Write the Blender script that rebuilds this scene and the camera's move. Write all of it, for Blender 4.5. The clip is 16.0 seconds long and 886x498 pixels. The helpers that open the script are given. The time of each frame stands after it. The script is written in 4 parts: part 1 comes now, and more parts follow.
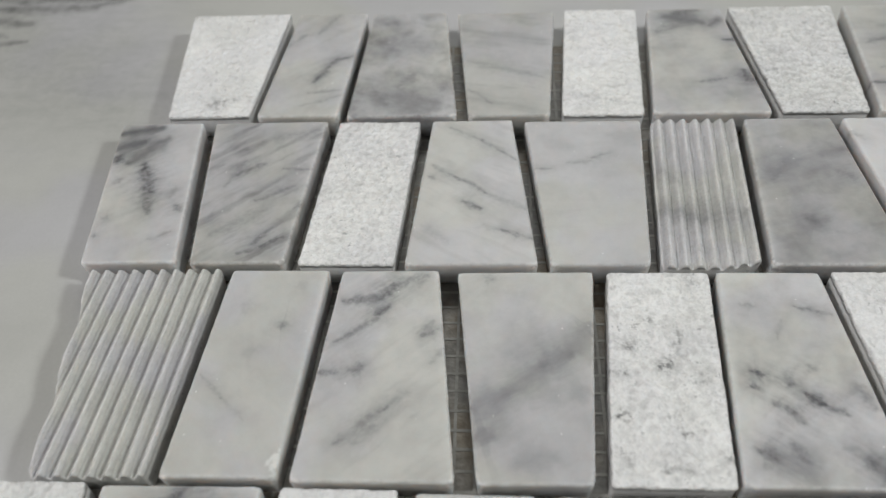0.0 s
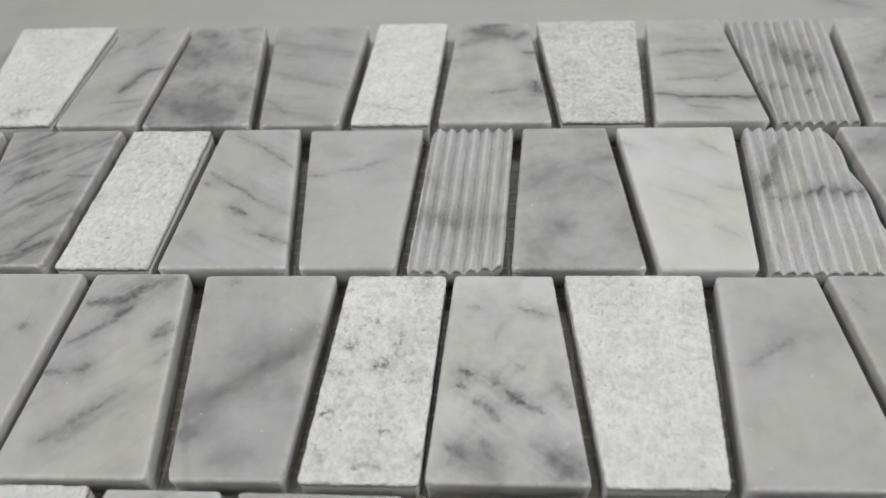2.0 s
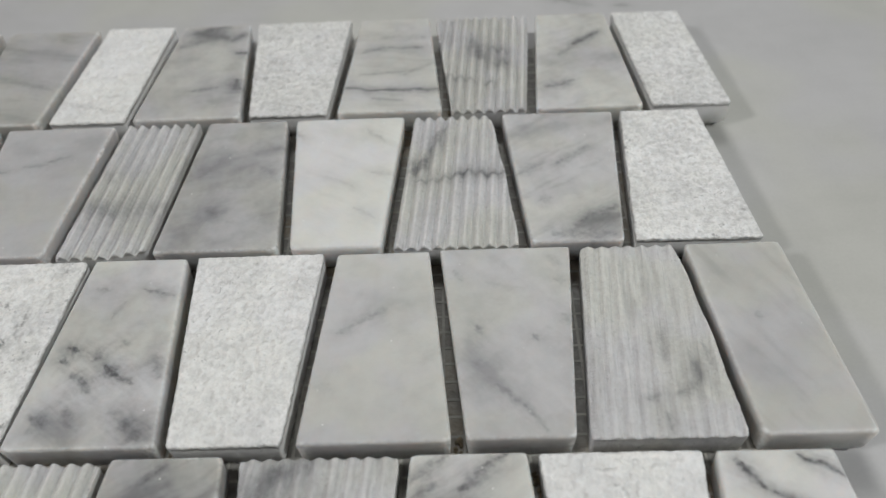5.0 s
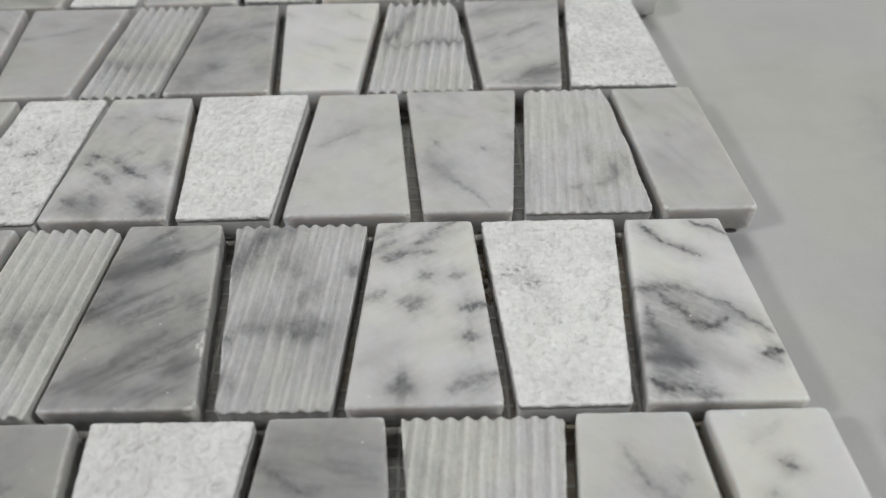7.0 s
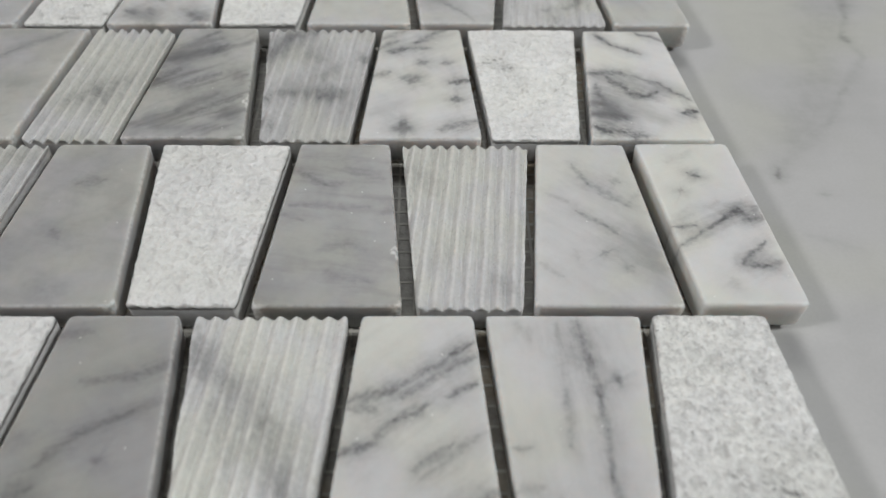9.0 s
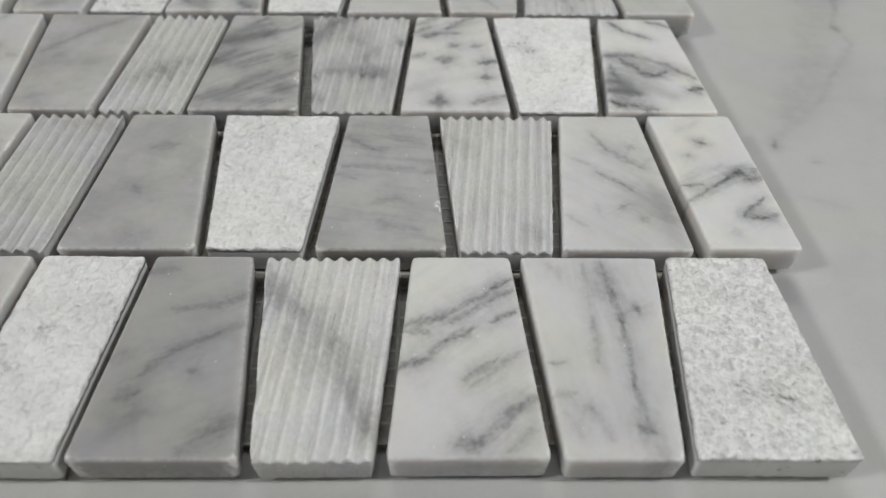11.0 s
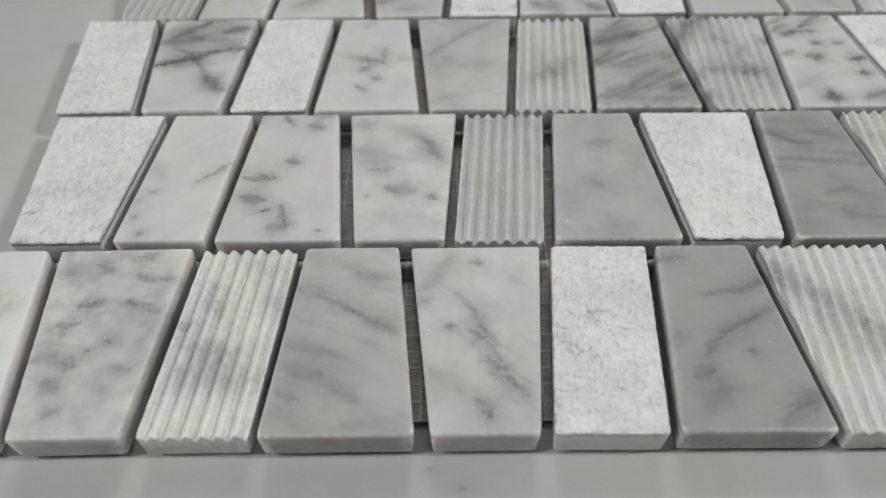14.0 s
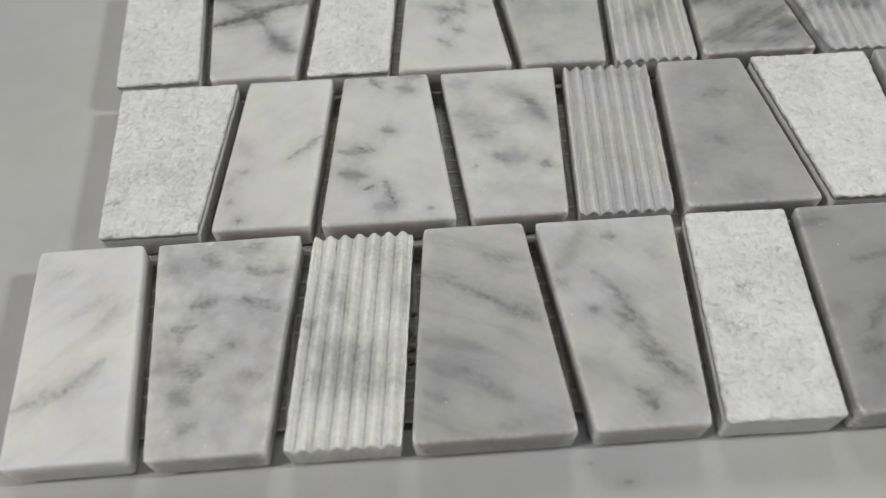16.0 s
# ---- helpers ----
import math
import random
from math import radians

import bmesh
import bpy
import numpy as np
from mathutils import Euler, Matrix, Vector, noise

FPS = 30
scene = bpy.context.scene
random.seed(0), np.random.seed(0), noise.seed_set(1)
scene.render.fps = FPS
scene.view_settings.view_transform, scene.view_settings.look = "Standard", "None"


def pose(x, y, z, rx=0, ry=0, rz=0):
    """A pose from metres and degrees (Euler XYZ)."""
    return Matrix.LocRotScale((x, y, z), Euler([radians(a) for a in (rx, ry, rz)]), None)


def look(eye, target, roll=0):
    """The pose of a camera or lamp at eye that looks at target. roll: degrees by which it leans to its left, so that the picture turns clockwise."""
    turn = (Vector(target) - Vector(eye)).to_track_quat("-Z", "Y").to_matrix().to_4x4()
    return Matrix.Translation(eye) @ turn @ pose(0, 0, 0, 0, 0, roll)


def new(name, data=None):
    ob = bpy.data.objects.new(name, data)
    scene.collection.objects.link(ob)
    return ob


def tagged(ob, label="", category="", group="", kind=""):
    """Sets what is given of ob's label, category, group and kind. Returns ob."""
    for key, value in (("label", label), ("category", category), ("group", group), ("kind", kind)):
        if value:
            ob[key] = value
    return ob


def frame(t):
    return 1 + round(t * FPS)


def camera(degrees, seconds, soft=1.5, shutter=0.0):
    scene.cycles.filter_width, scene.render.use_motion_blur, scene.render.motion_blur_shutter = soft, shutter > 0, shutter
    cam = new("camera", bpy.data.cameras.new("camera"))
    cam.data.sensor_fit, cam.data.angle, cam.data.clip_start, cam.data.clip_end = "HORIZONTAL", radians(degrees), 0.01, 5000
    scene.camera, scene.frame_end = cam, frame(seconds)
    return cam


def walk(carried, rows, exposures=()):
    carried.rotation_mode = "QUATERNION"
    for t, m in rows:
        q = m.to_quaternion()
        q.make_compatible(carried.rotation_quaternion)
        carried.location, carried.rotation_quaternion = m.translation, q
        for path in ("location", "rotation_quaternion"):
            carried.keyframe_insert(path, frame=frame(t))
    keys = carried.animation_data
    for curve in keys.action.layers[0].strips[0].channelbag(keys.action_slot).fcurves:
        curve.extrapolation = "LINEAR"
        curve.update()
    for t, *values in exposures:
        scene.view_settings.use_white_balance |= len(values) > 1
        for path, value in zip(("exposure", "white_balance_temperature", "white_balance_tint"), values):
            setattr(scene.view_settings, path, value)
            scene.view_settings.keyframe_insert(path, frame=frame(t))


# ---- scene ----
# Camera: one hand-held pass over a sheet of mosaic lying on a table, about 13 cm above it.
cam = camera(61.64, 16.0, soft=1.5)
cam.data.dof.use_dof = True
cam.data.dof.focus_distance = 0.168
cam.data.dof.aperture_fstop = 14.0
WALK = [
    (0.0, look((0.0701, 0.0991, 0.1393), (0.0598, 0.2067, 0.0095), -3.97)),
    (0.5, look((0.0819, 0.0974, 0.1395), (0.0707, 0.2061, 0.0095), -4.21)),
    (1.0, look((0.0986, 0.0964, 0.1394), (0.0870, 0.2068, 0.0095), -4.29)),
    (1.5, look((0.1120, 0.0972, 0.1375), (0.1014, 0.2072, 0.0095), -3.93)),
    (2.0, look((0.1261, 0.0964, 0.1378), (0.1167, 0.2083, 0.0095), -3.35)),
    (2.5, look((0.1390, 0.0945, 0.1388), (0.1314, 0.2079, 0.0095), -2.80)),
    (3.0, look((0.1529, 0.0931, 0.1381), (0.1463, 0.2068, 0.0095), -2.58)),
    (3.5, look((0.1693, 0.0936, 0.1374), (0.1638, 0.2073, 0.0095), -2.40)),
    (4.0, look((0.1848, 0.0938, 0.1386), (0.1806, 0.2090, 0.0095), -1.90)),
    (4.2, look((0.1928, 0.0939, 0.1397), (0.1882, 0.2081, 0.0095), -2.52)),
    (6.3, look((0.2107, 0.0515, 0.1335), (0.2094, 0.1689, 0.0095), -1.97)),
    (6.5, look((0.2118, 0.0457, 0.1325), (0.2110, 0.1621, 0.0095), -1.67)),
    (7.0, look((0.2104, 0.0280, 0.1289), (0.2101, 0.1410, 0.0095), -1.18)),
    (7.5, look((0.2088, 0.0100, 0.1287), (0.2094, 0.1225, 0.0095), -0.43)),
    (8.0, look((0.2088, -0.0108, 0.1268), (0.2102, 0.0995, 0.0095), 0.09)),
    (8.5, look((0.2092, -0.0264, 0.1218), (0.2117, 0.0774, 0.0095), 0.83)),
    (8.7, look((0.2094, -0.0315, 0.1225), (0.2114, 0.0708, 0.0095), 0.74)),
    (10.8, look((0.2043, -0.0628, 0.1323), (0.2068, 0.0510, 0.0095), 1.20)),
    (11.0, look((0.1995, -0.0621, 0.1311), (0.2023, 0.0504, 0.0095), 1.22)),
    (11.5, look((0.1827, -0.0628, 0.1293), (0.1857, 0.0489, 0.0095), 1.25)),
    (12.0, look((0.1654, -0.0637, 0.1311), (0.1683, 0.0501, 0.0095), 1.00)),
    (12.5, look((0.1493, -0.0657, 0.1342), (0.1518, 0.0515, 0.0095), 0.66)),
    (13.0, look((0.1277, -0.0673, 0.1362), (0.1297, 0.0516, 0.0095), 0.37)),
    (13.5, look((0.1084, -0.0698, 0.1382), (0.1090, 0.0500, 0.0095), -0.17)),
    (14.0, look((0.0902, -0.0700, 0.1377), (0.0896, 0.0475, 0.0095), -0.73)),
    (14.5, look((0.0751, -0.0697, 0.1370), (0.0738, 0.0447, 0.0095), -1.18)),
    (15.0, look((0.0576, -0.0678, 0.1370), (0.0567, 0.0421, 0.0095), -1.24)),
    (15.5, look((0.0525, -0.0647, 0.1372), (0.0527, 0.0400, 0.0095), -1.58)),
    (16.0, look((0.0596, -0.0525, 0.1369), (0.0616, 0.0423, 0.0095), -2.43)),
]
EXPOSURES = [(0.0, -0.37), (2.5, -0.41), (4.0, -0.45), (8.0, -0.46), (11.0, -0.44), (13.0, -0.39), (16.0, -0.43)]
walk(cam, WALK, EXPOSURES)

# ---------------------------------------------------------------- light
TABLE_Z = 0.0          # the table's surface; the floor lies 0.9 m below
TOP_Z = 0.0095         # the polished faces of the mosaic
world = bpy.data.worlds.new("room_air")
world.use_nodes = True
world.node_tree.nodes["Background"].inputs["Color"].default_value = (1.0, 0.99, 0.97, 1)
world.node_tree.nodes["Background"].inputs["Strength"].default_value = 0.02
scene.world = world


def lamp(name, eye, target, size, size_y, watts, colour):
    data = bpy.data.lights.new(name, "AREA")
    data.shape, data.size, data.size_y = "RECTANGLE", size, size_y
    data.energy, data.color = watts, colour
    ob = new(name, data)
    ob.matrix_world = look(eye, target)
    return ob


MIDDLE = (0.13, 0.15, 0.0)
lamp("lamp_west", (-0.95, -0.30, 1.06), MIDDLE, 0.22, 0.20, 13.2, (1.0, 0.982, 0.968))
lamp("lamp_east", (0.93, -0.07, 0.80), MIDDLE, 0.12, 0.12, 8.0, (0.978, 1.0, 0.972))
# unseen soft fill, added to the north so that piece fronts stay dim
lamp("north_fill", (0.14, 1.50, 1.55), (0.14, 0.15, 0.0), 0.9, 0.5, 15.4, (0.98, 1.0, 0.97))


# ---------------------------------------------------------------- materials
def tree_of(name):
    m = bpy.data.materials.new(name)
    m.use_nodes = True
    nt = m.node_tree
    return m, nt, nt.nodes["Principled BSDF"]


def node(nt, kind, **values):
    n = nt.nodes.new(kind)
    for k, v in values.items():
        if k == "op":
            n.operation = v
        elif k == "blend":
            n.blend_type = v
        elif k == "data":
            n.data_type = v
        elif k == "clamp":
            n.use_clamp = v
    return n


def put(nt, socket, value):
    """Set a socket to a number, a tuple or the output of another node."""
    if isinstance(value, bpy.types.NodeSocket):
        nt.links.new(value, socket)
    else:
        socket.default_value = value


def maths(nt, op, a, b=0.0, c=0.0, clamp=False):
    n = node(nt, "ShaderNodeMath", op=op, clamp=clamp)
    put(nt, n.inputs[0], a), put(nt, n.inputs[1], b), put(nt, n.inputs[2], c)
    return n.outputs[0]


def vec(nt, op, a, b=(0, 0, 0), scale=None):
    n = node(nt, "ShaderNodeVectorMath", op=op)
    put(nt, n.inputs[0], a)
    if op == "SCALE":
        put(nt, n.inputs["Scale"], scale)
    elif op != "LENGTH":
        put(nt, n.inputs[1], b)
    return n.outputs["Value"] if op in ("LENGTH", "DOT_PRODUCT") else n.outputs[0]


def noisy(nt, p, scale, detail=3.0, rough=0.55, distortion=0.0, colour=False):
    n = node(nt, "ShaderNodeTexNoise")
    put(nt, n.inputs["Vector"], p), put(nt, n.inputs["Scale"], scale), put(nt, n.inputs["Detail"], detail)
    put(nt, n.inputs["Roughness"], rough), put(nt, n.inputs["Distortion"], distortion)
    return n.outputs["Color"] if colour else n.outputs["Fac"]


def span(nt, v, a, b, c=0.0, d=1.0, smooth=True):
    n = node(nt, "ShaderNodeMapRange")
    n.interpolation_type = "SMOOTHSTEP" if smooth else "LINEAR"
    for i, x in enumerate((v, a, b, c, d)):
        put(nt, n.inputs[i], x)
    return n.outputs[0]


def mixed(nt, f, a, b, blend="MIX"):
    n = node(nt, "ShaderNodeMix", data="RGBA", blend=blend)
    put(nt, n.inputs[0], f), put(nt, n.inputs[6], a), put(nt, n.inputs[7], b)
    return n.outputs[2]


def bumped(nt, bsdf, height, strength, distance, normal=None):
    n = node(nt, "ShaderNodeBump")
    if normal is not None:
        nt.links.new(normal, n.inputs["Normal"])
    put(nt, n.inputs["Height"], height)
    n.inputs["Strength"].default_value, n.inputs["Distance"].default_value = strength, distance
    nt.links.new(n.outputs[0], bsdf.inputs["Normal"])


def pick_z(nt, p):
    n = node(nt, "ShaderNodeSeparateXYZ")
    put(nt, n.inputs[0], p)
    return n.outputs[2]


def group_of(name, ins, outs):
    g = bpy.data.node_groups.new(name, "ShaderNodeTree")
    for n, kind, default in ins:
        s = g.interface.new_socket(name=n, in_out="INPUT", socket_type=kind)
        s.default_value = default
    for n, kind in outs:
        g.interface.new_socket(name=n, in_out="OUTPUT", socket_type=kind)
    return g, g.nodes.new("NodeGroupInput").outputs, g.nodes.new("NodeGroupOutput").inputs


F, V, C = "NodeSocketFloat", "NodeSocketVector", "NodeSocketColor"

# One mineral vein: darkness round the line from A to B, frayed and broken along its way.
STROKE, si, so = group_of("mineral_vein", [("Point", V, (0, 0, 0)), ("A", V, (0, 0, 0)), ("B", V, (1, 0, 0)), ("Width", F, 1.0), ("Dark", F, 0.5),
                                           ("Fray", F, 0.5), ("Crystal", F, 0.5)], [("Mask", F)])
ba = vec(STROKE, "SUBTRACT", si["B"], si["A"])
pa = vec(STROKE, "SUBTRACT", si["Point"], si["A"])
along = maths(STROKE, "DIVIDE", vec(STROKE, "DOT_PRODUCT", pa, ba), maths(STROKE, "ADD", vec(STROKE, "DOT_PRODUCT", ba, ba), 0.001), clamp=True)
near = vec(STROKE, "LENGTH", vec(STROKE, "SUBTRACT", pa, vec(STROKE, "SCALE", ba, scale=along)))
ends = maths(STROKE, "MULTIPLY", span(STROKE, along, 0.0, 0.3, 0.5, 1.0), span(STROKE, along, 0.7, 1.0, 1.0, 0.5))
wide = maths(STROKE, "MULTIPLY", maths(STROKE, "MULTIPLY", si["Width"], ends), span(STROKE, si["Fray"], 0.25, 0.75, 0.72, 1.4))


def falloff(width):
    r = maths(STROKE, "DIVIDE", near, width)
    return maths(STROKE, "EXPONENT", maths(STROKE, "MULTIPLY", maths(STROKE, "MULTIPLY", r, r), -1.0))


thin = maths(STROKE, "MULTIPLY", falloff(maths(STROKE, "MULTIPLY", wide, 0.75)), span(STROKE, si["Crystal"], 0.34, 0.66, 0.48, 0.80))
halo = maths(STROKE, "MULTIPLY", falloff(maths(STROKE, "MULTIPLY_ADD", wide, 1.5, 1.3)), span(STROKE, si["Crystal"], 0.3, 0.7, 0.30, 0.42))
core = maths(STROKE, "ADD", thin, halo)
put(STROKE, so["Mask"], maths(STROKE, "MULTIPLY", maths(STROKE, "MULTIPLY", core, si["Dark"]), span(STROKE, si["Fray"], 0.28, 0.66, 0.76, 1.2), clamp=True))

# The body of the marble: cloudy whites and greys with faint streaks in one direction.
BODY, bi, bo = group_of("marble_body", [("Point", V, (0, 0, 0)), ("Turned", V, (0, 0, 0)), ("Tone", F, 0.6), ("Cloud", F, 0.3), ("Streak", F, 0.3)],
                        [("Color", C), ("Grain", F), ("Fray", F), ("Crystal", F), ("Warped", V)])
drift = vec(BODY, "SUBTRACT", noisy(BODY, bi["Point"], 0.16, 3.0, 0.6, colour=True), (0.5, 0.5, 0.5))
small = vec(BODY, "SUBTRACT", noisy(BODY, bi["Point"], 0.7, 3.0, 0.65, colour=True), (0.5, 0.5, 0.5))
shift = vec(BODY, "ADD", vec(BODY, "SCALE", drift, scale=2.6), vec(BODY, "SCALE", small, scale=0.6))
put(BODY, bo["Warped"], shift)
cloud = span(BODY, noisy(BODY, vec(BODY, "ADD", bi["Point"], shift), 0.06, 2.5, 0.5), 0.38, 0.68)
patch = span(BODY, noisy(BODY, vec(BODY, "ADD", bi["Point"], shift), 0.17, 3.0, 0.5), 0.40, 0.72)
mottle = span(BODY, noisy(BODY, bi["Point"], 0.5, 2.0, 0.5), 0.35, 0.7)
lanes = vec(BODY, "MULTIPLY", vec(BODY, "ADD", bi["Turned"], vec(BODY, "SCALE", shift, scale=0.8)), (0.045, 0.30, 0.2))
streak = span(BODY, noisy(BODY, lanes, 1.0, 2.5, 0.5), 0.48, 0.76)
fine = span(BODY, maths(BODY, "ABSOLUTE", maths(BODY, "SUBTRACT", noisy(BODY, lanes, 0.8, 3.0, 0.5), 0.47)), 0.0, 0.035, 1.0, 0.0)
fine = maths(BODY, "MULTIPLY", fine, span(BODY, noisy(BODY, bi["Point"], 0.10, 2.0), 0.48, 0.68))
grain = noisy(BODY, bi["Point"], 3.2, 2.0, 0.6)
dark = maths(BODY, "MULTIPLY", bi["Cloud"], maths(BODY, "ADD", maths(BODY, "MULTIPLY", cloud, 0.9), maths(BODY, "ADD", maths(BODY, "MULTIPLY", patch, 0.8), maths(BODY, "MULTIPLY", mottle, 0.3))))
dark = maths(BODY, "ADD", dark, maths(BODY, "MULTIPLY", bi["Streak"], maths(BODY, "ADD", maths(BODY, "MULTIPLY", streak, 1.1), maths(BODY, "MULTIPLY", fine, 0.4))), clamp=True)
value = maths(BODY, "MULTIPLY", bi["Tone"], maths(BODY, "SUBTRACT", 1.0, maths(BODY, "MULTIPLY", dark, 0.72)))
value = maths(BODY, "MULTIPLY", value, span(BODY, grain, 0.2, 0.8, 0.97, 1.03, False))
tint = mixed(BODY, span(BODY, noisy(BODY, bi["Point"], 0.05, 2.0), 0.4, 0.6), (1.0, 1.0, 0.955, 1), (0.985, 0.98, 1.0, 1))
whole = node(BODY, "ShaderNodeCombineColor")
for i in range(3):
    put(BODY, whole.inputs[i], value)
put(BODY, bo["Color"], mixed(BODY, 1.0, whole.outputs[0], tint, "MULTIPLY"))
put(BODY, bo["Grain"], grain)
feather = noisy(BODY, vec(BODY, "MULTIPLY", vec(BODY, "ADD", bi["Turned"], shift), (0.16, 0.85, 0.5)), 1.0, 4.0, 0.62)
put(BODY, bo["Crystal"], noisy(BODY, bi["Point"], 0.9, 3.0, 0.55))
put(BODY, bo["Fray"], maths(BODY, "ADD", maths(BODY, "MULTIPLY", feather, 0.7), maths(BODY, "MULTIPLY", noisy(BODY, bi["Point"], 0.5, 4.0, 0.65), 0.3)))


def glints(nt, q, face):
    """The surface's normal, tipped at random on some of the small crystals, which then flash in the lamps."""
    v = node(nt, "ShaderNodeTexVoronoi")
    put(nt, v.inputs["Vector"], q), put(nt, v.inputs["Scale"], 2.6)
    c = node(nt, "ShaderNodeSeparateColor")
    nt.links.new(v.outputs["Color"], c.inputs[0])
    some = maths(nt, "MULTIPLY", span(nt, c.outputs[2], 0.88, 0.90), face)
    tip = vec(nt, "SCALE", vec(nt, "SUBTRACT", v.outputs["Color"], (0.5, 0.5, 0.5)), scale=maths(nt, "MULTIPLY", some, 1.0))
    return vec(nt, "NORMALIZE", vec(nt, "ADD", node(nt, "ShaderNodeNewGeometry").outputs["Normal"], tip))


def stone(name, finish, tone, cloud, streak, angle, seed, veins, coarse=1.0, speck=1.0):
    """Marble in one of three finishes: honed, ribbed or hammered. Veins: (x0, y0, x1, y1, width, dark), mm from the piece's middle."""
    m, nt, bsdf = tree_of(name)
    p = vec(nt, "SCALE", node(nt, "ShaderNodeTexCoord").outputs["Object"], scale=1000.0)
    q = vec(nt, "ADD", p, (seed * 37.0, seed * 91.0 % 700, seed * 13.0 % 300))
    turn = node(nt, "ShaderNodeVectorRotate")
    turn.rotation_type = "Z_AXIS"
    put(nt, turn.inputs["Vector"], q), put(nt, turn.inputs["Angle"], -radians(angle))
    body = nt.nodes.new("ShaderNodeGroup")
    body.node_tree = BODY
    for key, v in (("Point", q), ("Turned", turn.outputs[0]), ("Tone", tone), ("Cloud", cloud * {"honed": 1.25, "ribbed": 1.0, "hammered": 0.6}[finish]), ("Streak", streak * 1.0)):
        put(nt, body.inputs[key], v)
    colour = body.outputs["Color"]
    flat = vec(nt, "MULTIPLY", p, (1, 1, 0))
    at = vec(nt, "ADD", flat, vec(nt, "MULTIPLY", body.outputs["Warped"], (1, 1, 0)))
    total = None
    calm = maths(nt, "MULTIPLY_ADD", body.outputs["Fray"], 0.4, 0.3)       # broad veins are even and soft
    for x0, y0, x1, y1, width, depth in veins:
        s = nt.nodes.new("ShaderNodeGroup")
        s.node_tree = STROKE
        broad = width >= 2.5 and finish == "honed"
        for key, v in (("Point", at), ("A", (x0, y0, 0)), ("B", (x1, y1, 0)), ("Width", width), ("Dark", depth), ("Fray", calm if broad else body.outputs["Fray"]), ("Crystal", 0.46 if broad else body.outputs["Crystal"])):
            put(nt, s.inputs[key], v)
        total = s.outputs[0] if total is None else maths(nt, "MULTIPLY_ADD", maths(nt, "SUBTRACT", 1.0, total), s.outputs[0], total)
    if total is not None and finish == "hammered":      # the blows break a vein up into flecks
        total = maths(nt, "MULTIPLY", total, span(nt, noisy(nt, q, 0.95, 3.0, 0.65), 0.42, 0.60, 0.2, 1.45))
    if total is not None:
        colour = mixed(nt, total, colour, (0.115, 0.117, 0.126, 1))
    grain = body.outputs["Grain"]
    if finish == "honed":
        nt.links.new(span(nt, grain, 0.3, 0.7, 0.36, 0.50, False), bsdf.inputs["Roughness"])
        scratch = noisy(nt, vec(nt, "MULTIPLY", q, (0.4, 4.0, 1.0)), 1.0, 2.0)
        bumped(nt, bsdf, maths(nt, "ADD", maths(nt, "MULTIPLY", grain, 0.5), scratch), 0.06, 0.0004)
    else:
        crystal = node(nt, "ShaderNodeTexVoronoi")
        put(nt, crystal.inputs["Vector"], q), put(nt, crystal.inputs["Scale"], 1.5 if finish == "hammered" else 2.2)
        if finish == "hammered":
            grey = node(nt, "ShaderNodeRGBToBW")
            nt.links.new(colour, grey.inputs[0])
            colour = mixed(nt, 0.7, colour, grey.outputs[0])
        face = span(nt, pick_z(nt, p), -1.5, -0.7)          # the sides are sawn smooth
        if finish == "hammered":
            # the broken face: raised clumps, with shade painted into the crevices between them
            size = 0.85 if coarse > 1.05 else 1.0
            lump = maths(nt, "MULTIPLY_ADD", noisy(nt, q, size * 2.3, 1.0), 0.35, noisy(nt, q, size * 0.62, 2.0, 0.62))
            crevice_shade = maths(nt, "MULTIPLY", span(nt, lump, 0.50, 0.76, 1.0, 0.0), face)
            crevice_shade = maths(nt, "MULTIPLY", crevice_shade, span(nt, noisy(nt, q, 0.28, 2.0, 0.5), 0.36, 0.62, 0.72, 1.0))
            colour = mixed(nt, maths(nt, "MULTIPLY", crevice_shade, 0.30 * min(speck, 1.5)), colour, (0.40, 0.40, 0.395, 1))
            # grey blotches from noise alone, in loose patches
            grey_mottle = maths(nt, "MULTIPLY", span(nt, noisy(nt, q, 0.7, 3.0, 0.6), 0.45, 0.68), span(nt, noisy(nt, q, 0.13, 2.0, 0.5), 0.40, 0.62, 0.6, 1.0))
            colour = mixed(nt, maths(nt, "MULTIPLY", maths(nt, "MULTIPLY", grey_mottle, face), 0.10 * speck), colour, (0.34, 0.34, 0.34, 1))
            # thin dark flecks where the hammer opened a vein
            fleck = maths(nt, "MULTIPLY", span(nt, noisy(nt, q, 0.62, 4.0, 0.66, 0.4), 0.60, 0.68), span(nt, noisy(nt, q, 0.11, 2.0, 0.5), 0.42, 0.60, 0.15, 1.0))
            colour = mixed(nt, maths(nt, "MULTIPLY", maths(nt, "MULTIPLY", fleck, face), 0.55 * min(speck, 1.3)), colour, (0.22, 0.22, 0.225, 1))
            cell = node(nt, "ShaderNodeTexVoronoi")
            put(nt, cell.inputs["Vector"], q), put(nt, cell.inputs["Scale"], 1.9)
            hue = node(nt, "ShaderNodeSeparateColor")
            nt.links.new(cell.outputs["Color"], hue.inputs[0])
            shade = span(nt, maths(nt, "ADD", hue.outputs[0], maths(nt, "MULTIPLY", grey_mottle, 0.3)), 0.5, 1.2, 0.0, maths(nt, "MULTIPLY", face, 0.16 * speck))
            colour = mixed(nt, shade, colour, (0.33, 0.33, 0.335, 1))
            knob = maths(nt, "MULTIPLY_ADD", lump, 0.3, noisy(nt, q, size * 0.62, 0.6, 0.5))
